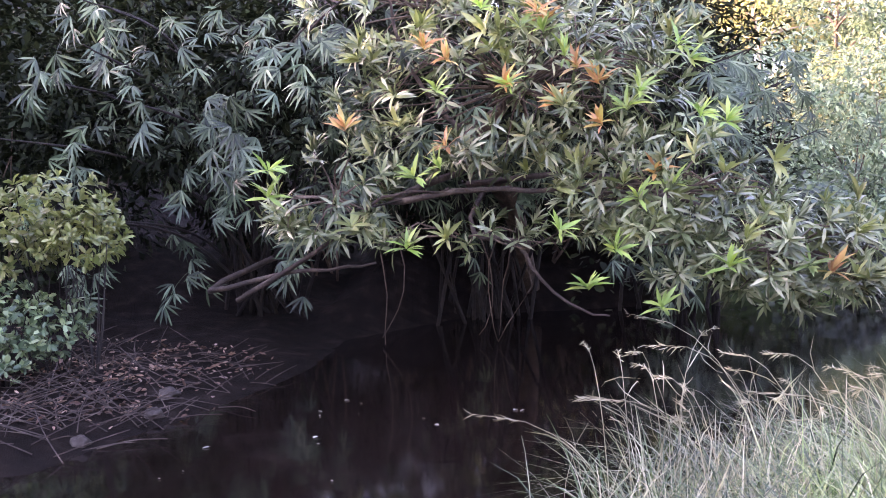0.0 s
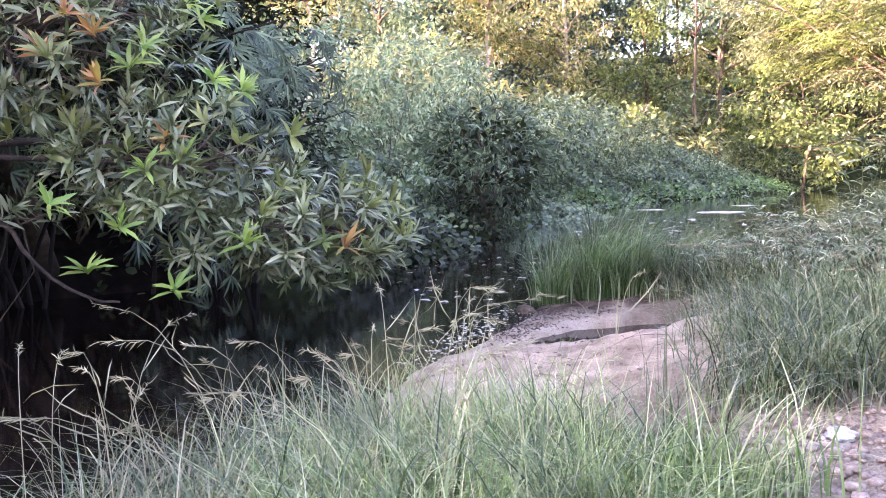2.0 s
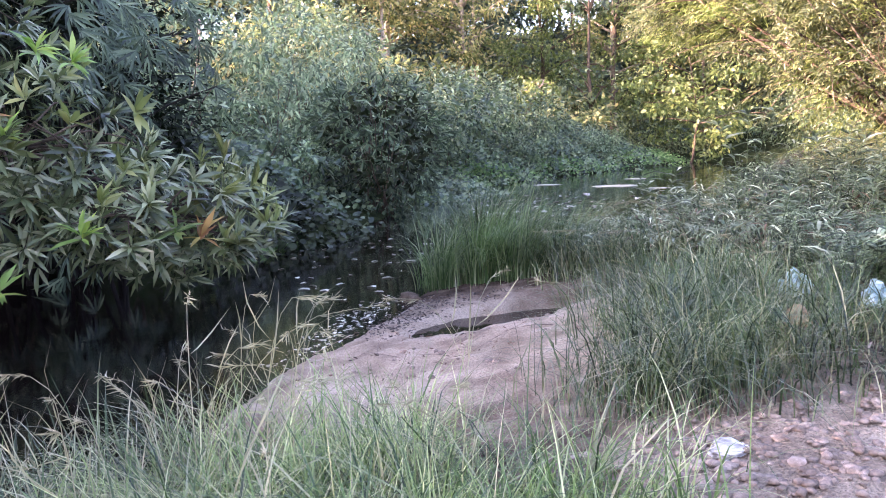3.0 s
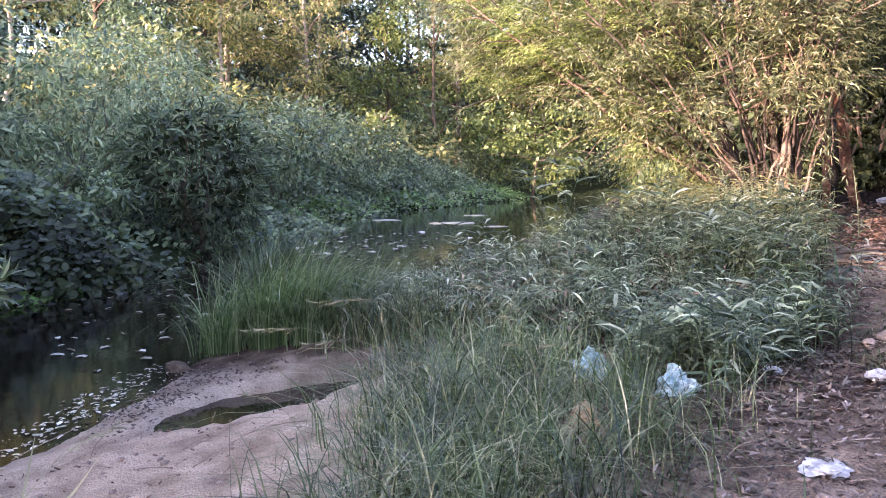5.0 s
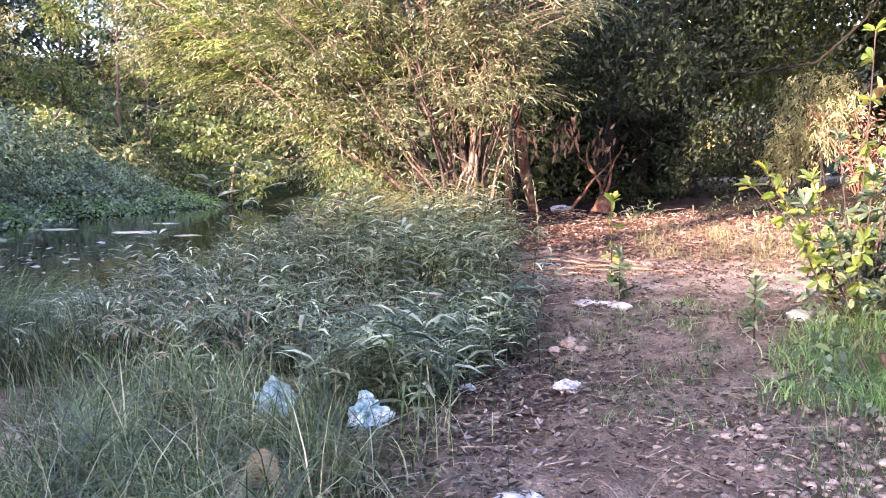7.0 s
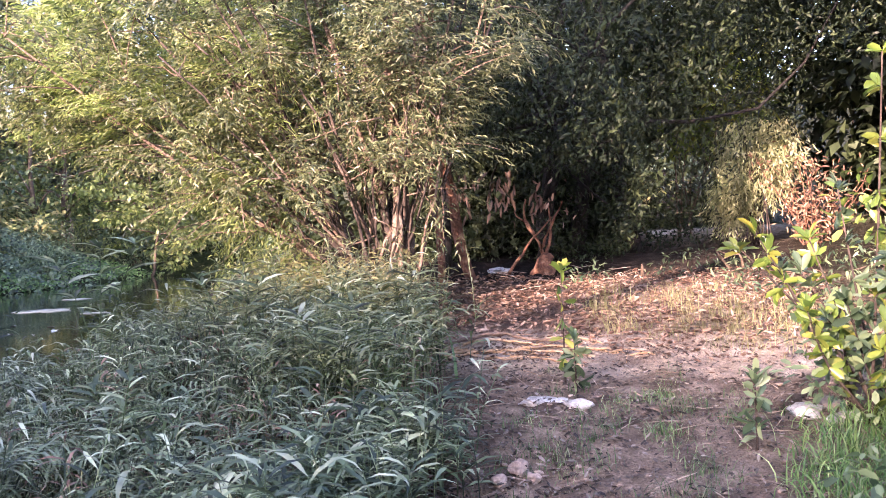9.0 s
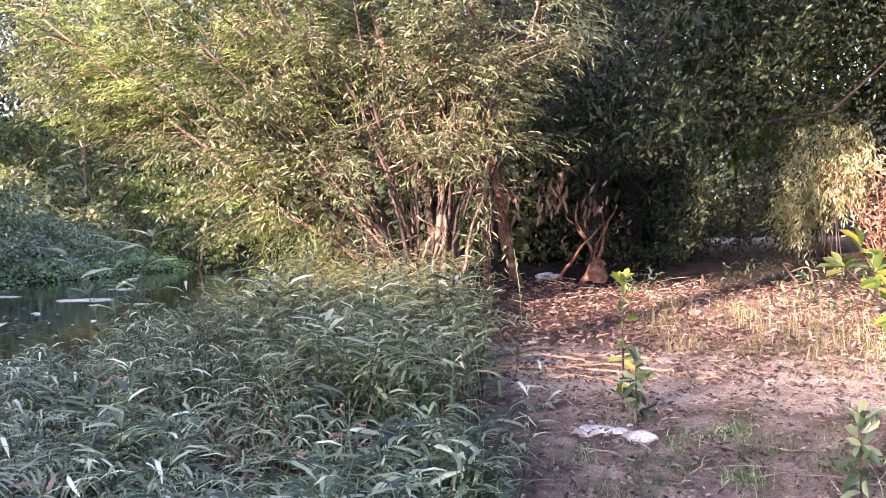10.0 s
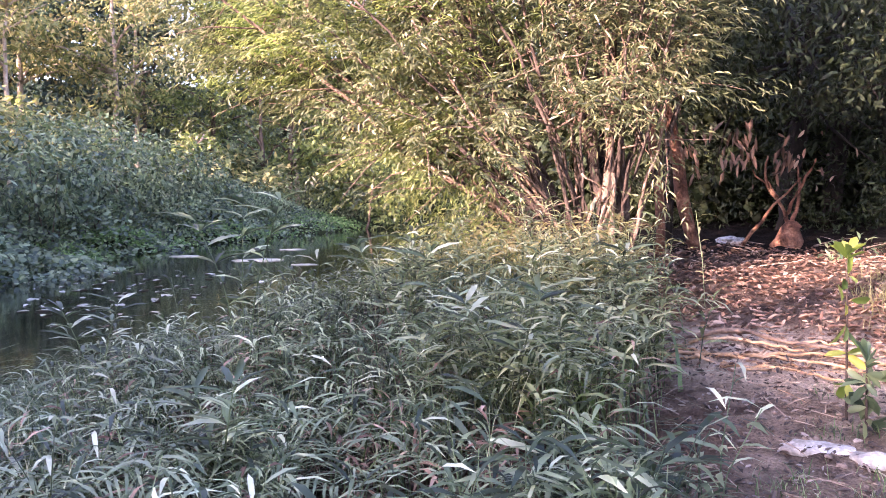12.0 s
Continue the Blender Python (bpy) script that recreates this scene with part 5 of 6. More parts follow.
# ---- the bare root and the sunlit litter ----
def root():
    t = thing("exposed_root", (0.3, 8.75, float(ground_z(0.3, 8.75))), "long bare root lying across the path", "root")
    more = [([(x0, y0, 0), (x0 + 0.3 * k, y0 + 0.08, 0.03), (x0 + 0.65 * k, y0 + 0.02, 0.02), (x0 + k, y0 - 0.05, 0)], 0.012 + 0.006 * (k - 0.5))
            for x0, y0, k in ((-0.1, 8.45, 0.8), (0.1, 8.6, 1.2), (0.0, 8.85, 1.0), (0.5, 8.7, 1.0), (0.6, 8.95, 0.8), (-0.2, 8.65, 0.7), (0.35, 8.42, 0.9), (1.0, 8.6, 0.8))]
    for pts, r in more + list((([(-0.55, 8.35, 0), (-0.1, 8.75, 0.06), (0.35, 8.95, 0.07), (0.9, 8.85, 0.05), (1.4, 8.85, 0.0)], 0.024), ([(-0.2, 8.5, 0.0), (0.2, 8.65, 0.03), (0.8, 8.55, 0.0)], 0.018))):
        p = np.array(pts)
        p[:, 2] += ground_z(p[:, 0], p[:, 1])
        g = Geo()
        g.tube(curve(p, 18, 0.01), np.linspace(r, r * 0.5, 18), 8, 0.1)
        part("root_strand", g, M_ORANGEWOOD if r < 0.02 else M_BARK, t, smooth=True)


root()


# ---- unseen wooded bank placed behind the walker, which shades the near ground ----
def shade_wood():
    t = thing("wooded_bank", (-4, -14, float(ground_z(-4, -14))), "dense unseen wood on the bank behind, placed to cast shade", "wood", kind="structure")
    for x in np.arange(-46, 30, 2.4):
        # top heights set where the shadow's edge falls
        top = float(np.interp(x, [-46, -20, -13, -4, 30], [14.0, 13.0, 5.8, 5.72, 5.95])) + rng.normal() * 0.06
        z = float(ground_z(x, -14.5))
        h = top - z
        g = Geo()
        n = 1900
        p = np.column_stack([x + rng.normal(size=n) * 1.3, -14.5 + rng.normal(size=n) * 0.35, z + h * rng.random(n) ** 0.8])
        s = rng.uniform(0.6, 1.2, n)
        g.leaves(DIAMOND, p, rand_dirs(n), rand_dirs(n), 0.75 * s, 0.4 * s)
        part("foliage", g, M_DARK, t)
        g = Geo()
        g.tube(curve([(x, -14.5, z - 0.2), (x + rng.normal() * 0.3, -14.5, z + h * 0.5), (x, -14.5, z + h * 0.9)], 7), np.linspace(0.18, 0.05, 7), 7)
        part("trunk", g, M_DARKBARK, t)


shade_wood()


def shade_caster_tree():
    """An unseen tall tree added on the bank behind the walker; its high crown shades the trees beyond the path."""
    x, y = -6.5, -14.5
    z = float(ground_z(x, y))
    t = thing("shade_caster_tree", (x, y, z), "unseen tall tree added to cast shade from a high crown", "tree")
    g = Geo()
    g.tube(curve([(x, y, z - 0.3), (x + 0.2, y, z + 8), (x - 0.1, y + 0.2, z + 17)], 14, 0.04), np.linspace(0.4, 0.18, 14), 10, 0.05)
    part("trunk", g, M_DARKBARK, t, smooth=True)
    # crown heights chosen to block sun from the trees beyond the path
    for dx, dz, rx, rz in ((-3.2, 17.6, 2.6, 2.4), (0.0, 18.0, 2.8, 2.8), (3.2, 17.6, 2.6, 2.5), (0.5, 20.5, 3.0, 2.0), (-2.9, 13.7, 2.1, 1.6)):
        g = Geo()
        n = 2600
        p = in_ball(n, (x + dx, y, dz), (rx, 2.2, rz), 0.2)
        s = rng.uniform(0.6, 1.2, n)
        g.leaves(DIAMOND, p, rand_dirs(n), rand_dirs(n), 0.6 * s, 0.32 * s)
        part("crown", g, M_DARK, t)
        lim = Geo()
        branch_out(lim, (x, y, z + 13), [(x + dx, y, dz)], 0.16, 0.05)
        part("limb", lim, M_DARKBARK, t)


shade_caster_tree()


# ---- grasses ----
def lean_dirs(n, bias=(0, 0), spread=1.0):
    a = rng.normal(size=(n, 2)) * spread + bias
    return np.column_stack([unit(a), np.zeros(n)])


def area(n, corners, jitter=0.05):
    """Random spots in a four-cornered patch of ground."""
    a, b, c, d = (np.array(k, float) for k in corners)
    u, v = rng.random((n, 1)), rng.random((n, 1))
    return a * (1 - u) * (1 - v) + b * u * (1 - v) + c * u * v + d * (1 - u) * v + rng.normal(size=(n, 2)) * jitter


def clumped(n, corners, clumps, tight):
    c = area(clumps, corners, 0)
    return c[rng.integers(0, clumps, n)] + rng.normal(size=(n, 2)) * tight


def trampled(spots):
    """Leaves out the lane where the plants lie flat round the plastic bags."""
    for bx, by in ((0.0, 4.02), (0.65, 4.0), (0.59, 3.09)):
        d = spots - [bx, by]
        way = unit(np.array([3.0 - bx, 0.2 - by]))
        u, v = d @ way, np.abs(d @ [-way[1], way[0]])
        spots = spots[~((u > -0.1) & (u < 0.55) & (v < 0.15))]
    return spots


def grass(name, spots, height, width, lean, mat, label, bias=(0, 0), parts_of=6):
    p = on_ground(trampled(spots), -0.02)
    p = p[p[:, 2] > WATER_Z - 0.12]
    t = thing(name, tuple(p.mean(0)), label, "grass", kind="stuff")
    for chunk in np.array_split(p[np.argsort(p[:, 1])], parts_of):
        n = len(chunk)
        g = Geo()
        g.blades(chunk, rng.uniform(*height, n), rng.uniform(*width, n), lean_dirs(n, bias), rng.uniform(*lean, n))
        part("blade_tuft", g, mat, t)
    return t


NEAR = [(0.3, -2.25), (1.8, -2.5), (1.9, 0.2), (-0.6, -0.7)]
grass("near_grass", clumped(2300, NEAR, 95, 0.17), (0.3, 0.95), (0.005, 0.015), (0.4, 1.4), M_GRASS, "tall green grass with straw blades on the stream's edge", (-0.3, 0.1))
grass("near_grass", clumped(800, [(0.6, -1.4), (1.6, -1.6), (1.5, -0.4), (0.2, -0.6)], 50, 0.13), (0.5, 0.95), (0.005, 0.011), (0.4, 1.3), M_PALEGRASS, "tall pale green grass bowing over the sand", (-0.2, 0.0))
grass("near_grass", clumped(520, [(0.3, -0.9), (1.2, -1.0), (1.2, -0.1), (0.2, -0.1)], 36, 0.12), (0.5, 0.9), (0.005, 0.011), (0.4, 1.3), M_PALEGRASS, "tall pale green grass bowing over the sand", (-0.2, 0.0))
grass("near_grass", clumped(4200, [(1.0, -1.6), (2.2, -1.4), (1.95, 0.35), (0.4, -0.1)], 130, 0.09), (0.25, 0.72), (0.004, 0.011), (0.3, 1.3), M_PALEGRASS, "fresh yellow-green grass beside the path", (0, 0.2))
grass("dry_grass", clumped(750, [(0.4, -1.9), (1.8, -2.1), (1.9, -0.9), (0.2, -0.9)], 100, 0.13), (0.3, 0.75), (0.003, 0.007), (0.4, 1.3), M_STRAW, "pale dry grass massed on the stream's edge", (-0.4, -0.1))
grass("dry_grass", clumped(320, NEAR, 90, 0.15), (0.5, 1.0), (0.003, 0.006), (0.3, 1.1), M_STRAW, "dry straw-coloured grass stalks bowing over the water", (-0.5, 0))
grass("mid_grass", clumped(4300, [(-1.4, 3.7), (1.0, 1.0), (1.4, 1.6), (0.9, 4.3)], 110, 0.24), (0.25, 0.85), (0.003, 0.010), (0.6, 1.9), M_GRASS, "tangled green grass between sand bar and path", (0.1, -0.2))
grass("mid_grass", clumped(1500, [(-1.6, 4.2), (0.2, 1.9), (1.0, 2.4), (0.7, 4.6)], 60, 0.2), (0.2, 0.6), (0.004, 0.011), (0.2, 1.2), M_REED, "fresh green grass between sand bar and path", (0.1, -0.2))
grass("bank_grass", clumped(3600, [(-4.2, 4.6), (-1.6, 3.6), (-1.4, 6.4), (-5.0, 6.8)], 130, 0.16), (0.3, 0.7), (0.005, 0.010), (0.3, 1.0), M_GRASS, "grey-green grass on the wet bank", (-0.1, -0.2))
grass("path_grass", clumped(2600, [(2.9, 3.6), (4.8, 3.2), (4.9, 7.5), (3.0, 7.2)], 60, 0.13), (0.08, 0.26), (0.004, 0.008), (0.3, 1.0), M_REED, "short green grass beside the path")
grass("path_grass", clumped(4200, [(2.75, 5.3), (4.4, 5.0), (4.6, 7.6), (3.05, 7.3)], 70, 0.12), (0.1, 0.32), (0.005, 0.012), (0.4, 1.4), M_HERB, "lush green grass under a shrub beside the path", parts_of=8)
grass("path_grass", clumped(1700, [(1.2, 5.2), (3.0, 4.4), (2.9, 8.2), (0.9, 8.2)], 60, 0.08), (0.04, 0.15), (0.003, 0.006), (0.3, 1.0), M_REED, "sparse grass tufts on trodden soil")
grass("dry_grass", clumped(1100, [(0.9, 9.6), (3.6, 9.2), (3.2, 13.0), (0.4, 13.2)], 30, 0.13), (0.1, 0.34), (0.004, 0.008), (0.3, 1.0), M_STRAWLEAF, "sunlit dry yellow grass on leaf litter")
grass("dry_grass", clumped(700, [(1.5, 8.7), (3.3, 8.6), (3.3, 9.6), (1.4, 9.7)], 26, 0.1), (0.08, 0.26), (0.003, 0.006), (0.3, 1.1), M_STRAWLEAF, "wispy sunlit dry grass at the soil bank's edge")
grass("path_grass", clumped(700, [(1.3, 4.6), (3.0, 3.6), (3.0, 7.0), (1.3, 6.6)], 26, 0.07), (0.05, 0.2), (0.003, 0.008), (0.5, 1.4), M_REED, "scattered green grass tufts on brown soil")
grass("path_grass", clumped(420, [(1.6, 6.6), (2.5, 6.4), (2.5, 7.9), (1.6, 7.9)], 9, 0.06), (0.05, 0.16), (0.004, 0.008), (0.4, 1.2), M_REED, "green grass tufts on trodden soil")
grass("dry_grass", clumped(900, [(-3.4, 8.6), (-1.2, 8.8), (-1.2, 10.4), (-3.6, 10.4)], 30, 0.16), (0.3, 0.7), (0.004, 0.009), (0.2, 0.8), M_STRAWLEAF, "yellow reed grass at a tree's foot")


grass("arching_herb", area(300, [(-1.1, 6.9), (0.1, 6.6), (-0.1, 8.4), (-1.2, 8.8)], 0.12), (0.5, 0.85), (0.018, 0.032), (0.5, 1.1), M_REED, "dark arching broad-bladed herbs beside the path", (0.3, -0.4), 3)
grass("arching_herb", clumped(240, [(-1.9, 4.7), (-0.3, 4.5), (-0.2, 5.6), (-1.8, 5.9)], 16, 0.09), (0.4, 0.72), (0.011, 0.018), (0.7, 1.25), M_WEED, "pale arching broad-bladed herbs in the weed patch", (-0.3, -0.2), 3)
grass("arching_herb", clumped(420, [(-3.4, 5.2), (0.2, 4.8), (0.0, 8.2), (-3.4, 8.4)], 40, 0.12), (0.35, 0.75), (0.009, 0.016), (0.6, 1.2), M_WEED, "grey-green arching herbs in the weed patch", (0, -0.2), 3)


def reed_tuft():
    t = thing("reed_tuft", (-4.3, 4.0, float(ground_z(-4.3, 4.0))), "big tuft of long green reed grass at the water's edge", "grass")
    for c, n, h, mat in (((-4.5, 3.8), 420, 1.15, M_REED), ((-4.1, 4.1), 520, 1.5, M_REED), ((-4.5, 4.55), 420, 1.45, M_GRASS), ((-3.75, 4.4), 380, 1.3, M_REED), ((-4.9, 4.2), 260, 1.0, M_GRASS), ((-3.5, 4.9), 260, 1.1, M_REED)):
        g = Geo()
        p = np.array(c) + rng.normal(size=(n, 2)) * [0.13, 0.13]
        p = np.column_stack([p, np.maximum(ground_z(p[:, 0], p[:, 1]), WATER_Z - 0.1) - 0.02])
        out = (p[:, :2] - np.array(c)) * 5.0 + np.array([0.7, 0.35])
        ld = np.column_stack([unit(out + rng.normal(size=(n, 2)) * 0.4), np.zeros(n)])
        g.blades(p, 1.3 * h * rng.uniform(0.35, 1.0, n), rng.uniform(0.006, 0.013, n), ld, rng.uniform(0.3, 1.5, n), 7)
        part("blade_tuft", g, mat, t)


reed_tuft()


def seed_heads(spots, label, bias):
    """Bowing stalks with narrow pale seed heads."""
    t = thing("seed_grass", tuple(on_ground(spots).mean(0)), label, "grass", kind="stuff")
    for p in on_ground(spots):
        h = rng.uniform(0.55, 1.05)
        a = np.array([*(rng.normal(size=2) * 0.5 + bias), 0.0])
        tip = p + UP * h * 0.95 + a * 0.62 * h
        line = curve([p - UP * 0.02, p + UP * h * 0.6 + a * 0.07 * h, p + UP * h * 0.92 + a * 0.3 * h, tip], 9)
        g = Geo()
        g.tube(line, np.linspace(0.0022, 0.001, 9), 4)
        d = unit(line[-1] - line[-2])
        n = 16
        u = rng.uniform(0.0, 1.0, n)
        g.leaves(LANCE, line[-3] * (1 - u[:, None]) + tip * u[:, None], d + rng.normal(size=(n, 3)) * 0.3, rand_dirs(n), rng.uniform(0.035, 0.075, n), 0.005)
        g.leaves(ARCH, line[[1, 3, 4]], rng.normal(size=(3, 3)) * 0.35 + a * 0.7 + [0, 0, 0.6], rand_dirs(3), rng.uniform(0.2, 0.34, 3), 0.006)
        part("stalk", g, M_STRAW, t)


seed_heads(area(26, [(0.5, -2.3), (1.6, -2.5), (1.3, -1.0), (-0.5, -1.0)]), "bowing straw grass stalks with narrow seed heads", (-0.9, -0.25))
seed_heads(area(22, [(0.6, -1.0), (2.0, -1.4), (1.6, 0.3), (-0.3, -0.4)]), "upright straw grass stalks with narrow seed heads", (-0.3, 0.1))
seed_heads(area(8, [(0.3, -0.9), (1.2, -1.0), (1.2, -0.1), (0.2, -0.1)]), "straw grass stalks with pale seed heads over the sand", (-0.4, 0.0))
seed_heads(area(9, [(-0.9, 3.2), (0.7, 1.3), (1.2, 1.8), (0.7, 3.6)]), "straw grass stalks with narrow seed heads beside sand", (0.2, -0.3))


# ---- the weed patch ----
def patchy(spots, least):
    """Leaves bare patches between the clumps."""
    x, y = spots[:, 0], spots[:, 1]
    return spots[ripple(x, y, 1.3, 41) + 0.6 * ripple(x, y, 0.5, 42) > least]


def weeds(spots, label, h0=(0.3, 0.62), leaf=(0.12, 0.2), mat=M_WEED, per=13, wid=0.12):
    p = on_ground(trampled(spots))
    p = p[p[:, 2] > WATER_Z - 0.02]
    t = thing("weed_patch", tuple(p.mean(0)), label, "weeds", kind="stuff")
    for chunk in np.array_split(p[np.argsort(p[:, 1])], 5):
        g, st = Geo(), Geo()
        n = len(chunk)
        h = rng.uniform(*h0, n) * (0.95 + 0.45 * ripple(chunk[:, 0], chunk[:, 1], 1.1, 31))
        lean = lean_dirs(n) * rng.uniform(0.05, 0.35, n)[:, None]
        for q, hh, le in zip(chunk, h, lean):
            st.tube(np.array([q - UP * 0.02, q + UP * hh * 0.5 + le * hh * 0.3, q + UP * hh + le * hh]), [0.004, 0.003, 0.002], 4)
        for k in range(per):
            u = 0.3 + 0.7 * k / (per - 1)
            c = chunk + UP * (h * u)[:, None] + lean * (h * u * u)[:, None]
            a = k * 2.4 + rng.random(n)
            d = np.column_stack([np.cos(a), np.sin(a), rng.uniform(0.0, 0.75, n)])
            s = rng.uniform(*leaf, n)
            g.leaves(ARCH, c, d, UP + 0.25 * rng.normal(size=(n, 3)), s, s * wid)
        part("leaf_mass", g, mat, t)
        part("stem_mass", st, M_VINE, t)


weeds(patchy(area(640, [(-3.4, 5.0), (0.2, 4.3), (0.5, 6.3), (-3.6, 7.2)], 0.32), -0.06), "dense patch of long-leaved grey-green weeds", (0.2, 0.66), (0.1, 0.23), per=11, wid=0.105)
weeds(patchy(area(460, [(-3.6, 7.0), (0.2, 6.2), (-0.4, 8.6), (-3.4, 9.2)], 0.32), -0.12), "dense patch of long-leaved grey-green weeds", (0.28, 0.85), (0.11, 0.24), per=11, wid=0.11)
weeds(area(120, [(-0.9, 6.6), (0.4, 6.3), (0.1, 8.3), (-1.0, 8.6)], 0.1), "dark green weeds beside the trodden path", (0.45, 0.72), (0.16, 0.24), M_MANGO, 14, 0.14)
weeds(area(150, [(0.1, 4.0), (0.9, 3.8), (0.9, 6.0), (0.2, 6.2)], 0.12), "low weeds at the path's edge", (0.18, 0.48), (0.1, 0.2))
weeds(area(130, [(0.2, 3.9), (0.95, 4.1), (1.05, 5.9), (0.3, 6.4)], 0.12), "arching weeds spilling over the path's edge", (0.25, 0.6), (0.14, 0.26), per=10, wid=0.13)
weeds(area(120, [(-5.0, 5.0), (-3.4, 4.9), (-3.6, 7.6), (-5.4, 8.6)], 0.15), "weeds at the water's edge", (0.25, 0.5))


grass("weed_grass", clumped(1500, [(-3.6, 4.9), (0.3, 4.5), (0.2, 8.0), (-3.6, 8.6)], 90, 0.14), (0.4, 0.95), (0.004, 0.010), (0.5, 1.5), M_GRASS, "long bowed grass growing through weeds", (0.2, -0.2))
weeds(area(150, [(-3.0, 4.9), (0.4, 4.6), (0.4, 7.4), (-3.0, 7.6)], 0.2), "withered brown weeds among green ones", (0.2, 0.5), (0.1, 0.2), M_LITTER, 8, 0.12)
weeds(area(170, [(-4.4, 8.0), (-3.0, 8.4), (-2.6, 11.6), (-4.2, 11.4)], 0.25), "dull green weeds on the bank under a tree", (0.25, 0.6), (0.1, 0.2), M_VINE, 10)
weeds(area(150, [(-3.0, 9.1), (-0.7, 8.9), (-0.7, 10.6), (-3.0, 10.8)], 0.2), "grey-green weeds round the foot of a tree", (0.45, 0.95), (0.13, 0.24), per=11)
weeds(area(110, [(-2.9, 9.0), (-0.8, 8.9), (-0.6, 10.4), (-2.9, 10.6)], 0.2), "dry straw-coloured weeds round the foot of a tree", (0.4, 0.9), (0.12, 0.2), M_STRAWLEAF, 10)


def frond_herb(x, y, n, h, label):
    """A herb of bowed fronds, each with two rows of long narrow leaves."""
    z = float(ground_z(x, y))
    t = thing("frond_herb", (x, y, z), label, "herb", "frond herbs in the weed patch")
    turn = rng.random() * 6.28
    for k in range(n):
        a = turn + 6.28 * k / n + rng.normal() * 0.3
        out = np.array([math.cos(a), math.sin(a), 0.0])
        hh = h * rng.uniform(0.75, 1.15)
        line = curve([(x, y, z - 0.02), np.array([x, y, z]) + out * hh * 0.3 + UP * hh * 0.75, np.array([x, y, z]) + out * hh * 0.85 + UP * hh * 0.8], 12)
        g = Geo()
        g.tube(line, np.linspace(0.005, 0.002, 12), 4)
        side = np.cross(out, UP)
        frond = part("frond", g, M_VINE, t)
        for i in range(4, 12):
            for w in (-1, 1):
                d = side * w + out * 0.65 + UP * rng.uniform(-0.15, 0.35)
                g = Geo()
                g.leaves(ARCH, line[i][None], d[None], (UP + 0.2 * rng.normal(size=3))[None], rng.uniform(0.15, 0.24), rng.uniform(0.013, 0.02))
                part("leaf", g, M_FROND, frond)


for x, y, n, h in ((-1.03, 5.2, 5, 0.5), (-0.69, 5.43, 5, 0.46), (-0.16, 5.25, 4, 0.4), (-1.51, 5.95, 5, 0.5), (-1.2, 4.95, 5, 0.45), (-0.95, 5.6, 4, 0.5), (-1.65, 4.8, 5, 0.4), (-0.5, 6.0, 5, 0.55), (0.1, 5.7, 4, 0.42),
                   (-2.1, 5.4, 5, 0.5), (-1.9, 6.6, 5, 0.55), (-0.2, 6.7, 5, 0.6), (-0.5, 7.4, 5, 0.65), (-0.15, 7.9, 5, 0.6), (-0.7, 8.2, 6, 0.65), (-2.6, 6.2, 5, 0.55), (-1.2, 7.2, 5, 0.6), (0.25, 4.9, 4, 0.4)):
    frond_herb(x, y, n, h, "grey-green herb with bowed feather-like fronds")


def tall_weed(x, y, h, tips):
    z = float(ground_z(x, y))
    t = thing("tall_weed", (x, y, z), "tall weed with feathered pale leaves standing above the patch", "weed")
    for dx, dy, dh in tips:
        e = np.array([x + dx, y + dy, z + h + dh])
        line = curve([(x, y, z - 0.03), (x + dx * 0.35, y + dy * 0.35, z + h * 0.6), e], 10)
        g = Geo()
        g.tube(line, np.linspace(0.006, 0.003, 10), 5)
        part("stem", g, M_VINE, t)
        g = Geo()
        n = 26
        u = rng.integers(4, 10, n)
        a = np.arange(n) * 2.4
        g.leaves(LANCE, line[u], np.column_stack([np.cos(a), np.sin(a), np.full(n, 0.45)]), UP + 0.2 * rng.normal(size=(n, 3)), rng.uniform(0.18, 0.3, n), 0.036)
        part("foliage", g, M_WEED, t)


tall_weed(-2.2, 6.55, 1.2, [(-0.3, -0.1, 0.0), (0.0, 0.05, 0.1), (0.3, 0.1, 0.12)])
tall_weed(-1.0, 5.35, 0.62, [(-0.15, 0, 0), (0.12, 0, 0.06)])
tall_weed(-0.15, 6.5, 0.75, [(-0.2, -0.1, 0.0), (0.15, 0.05, 0.06)])
tall_weed(-1.5, 7.3, 0.95, [(-0.25, -0.1, 0.0), (0.1, 0.05, 0.08), (0.3, 0.0, -0.05)])
tall_weed(-3.0, 6.0, 0.85, [(-0.2, -0.1, 0.0), (0.2, 0.05, 0.05)])
tall_weed(-0.45, 8.3, 0.72, [(-0.2, 0, 0), (0.15, 0.1, 0.05), (0.3, -0.1, -0.08)])


# ---- stones, litter and rubbish ----
def pebble_mesh(seed, mat=M_STONE):
    r = np.random.default_rng(seed)
    bm = bmesh.new()
    bmesh.ops.create_icosphere(bm, subdivisions=1, radius=0.5)
    for v in bm.verts:
        v.co *= 1 + 0.16 * r.normal()
        v.co.z *= 0.62
        v.co.x *= 1.2
    me = bpy.data.meshes.new("stone")
    bm.to_mesh(me)
    bm.free()
    me.polygons.foreach_set("use_smooth", np.ones(len(me.polygons), bool))
    me.materials.append(mat)
    return me


PEBBLES = [pebble_mesh(k) for k in range(9)]


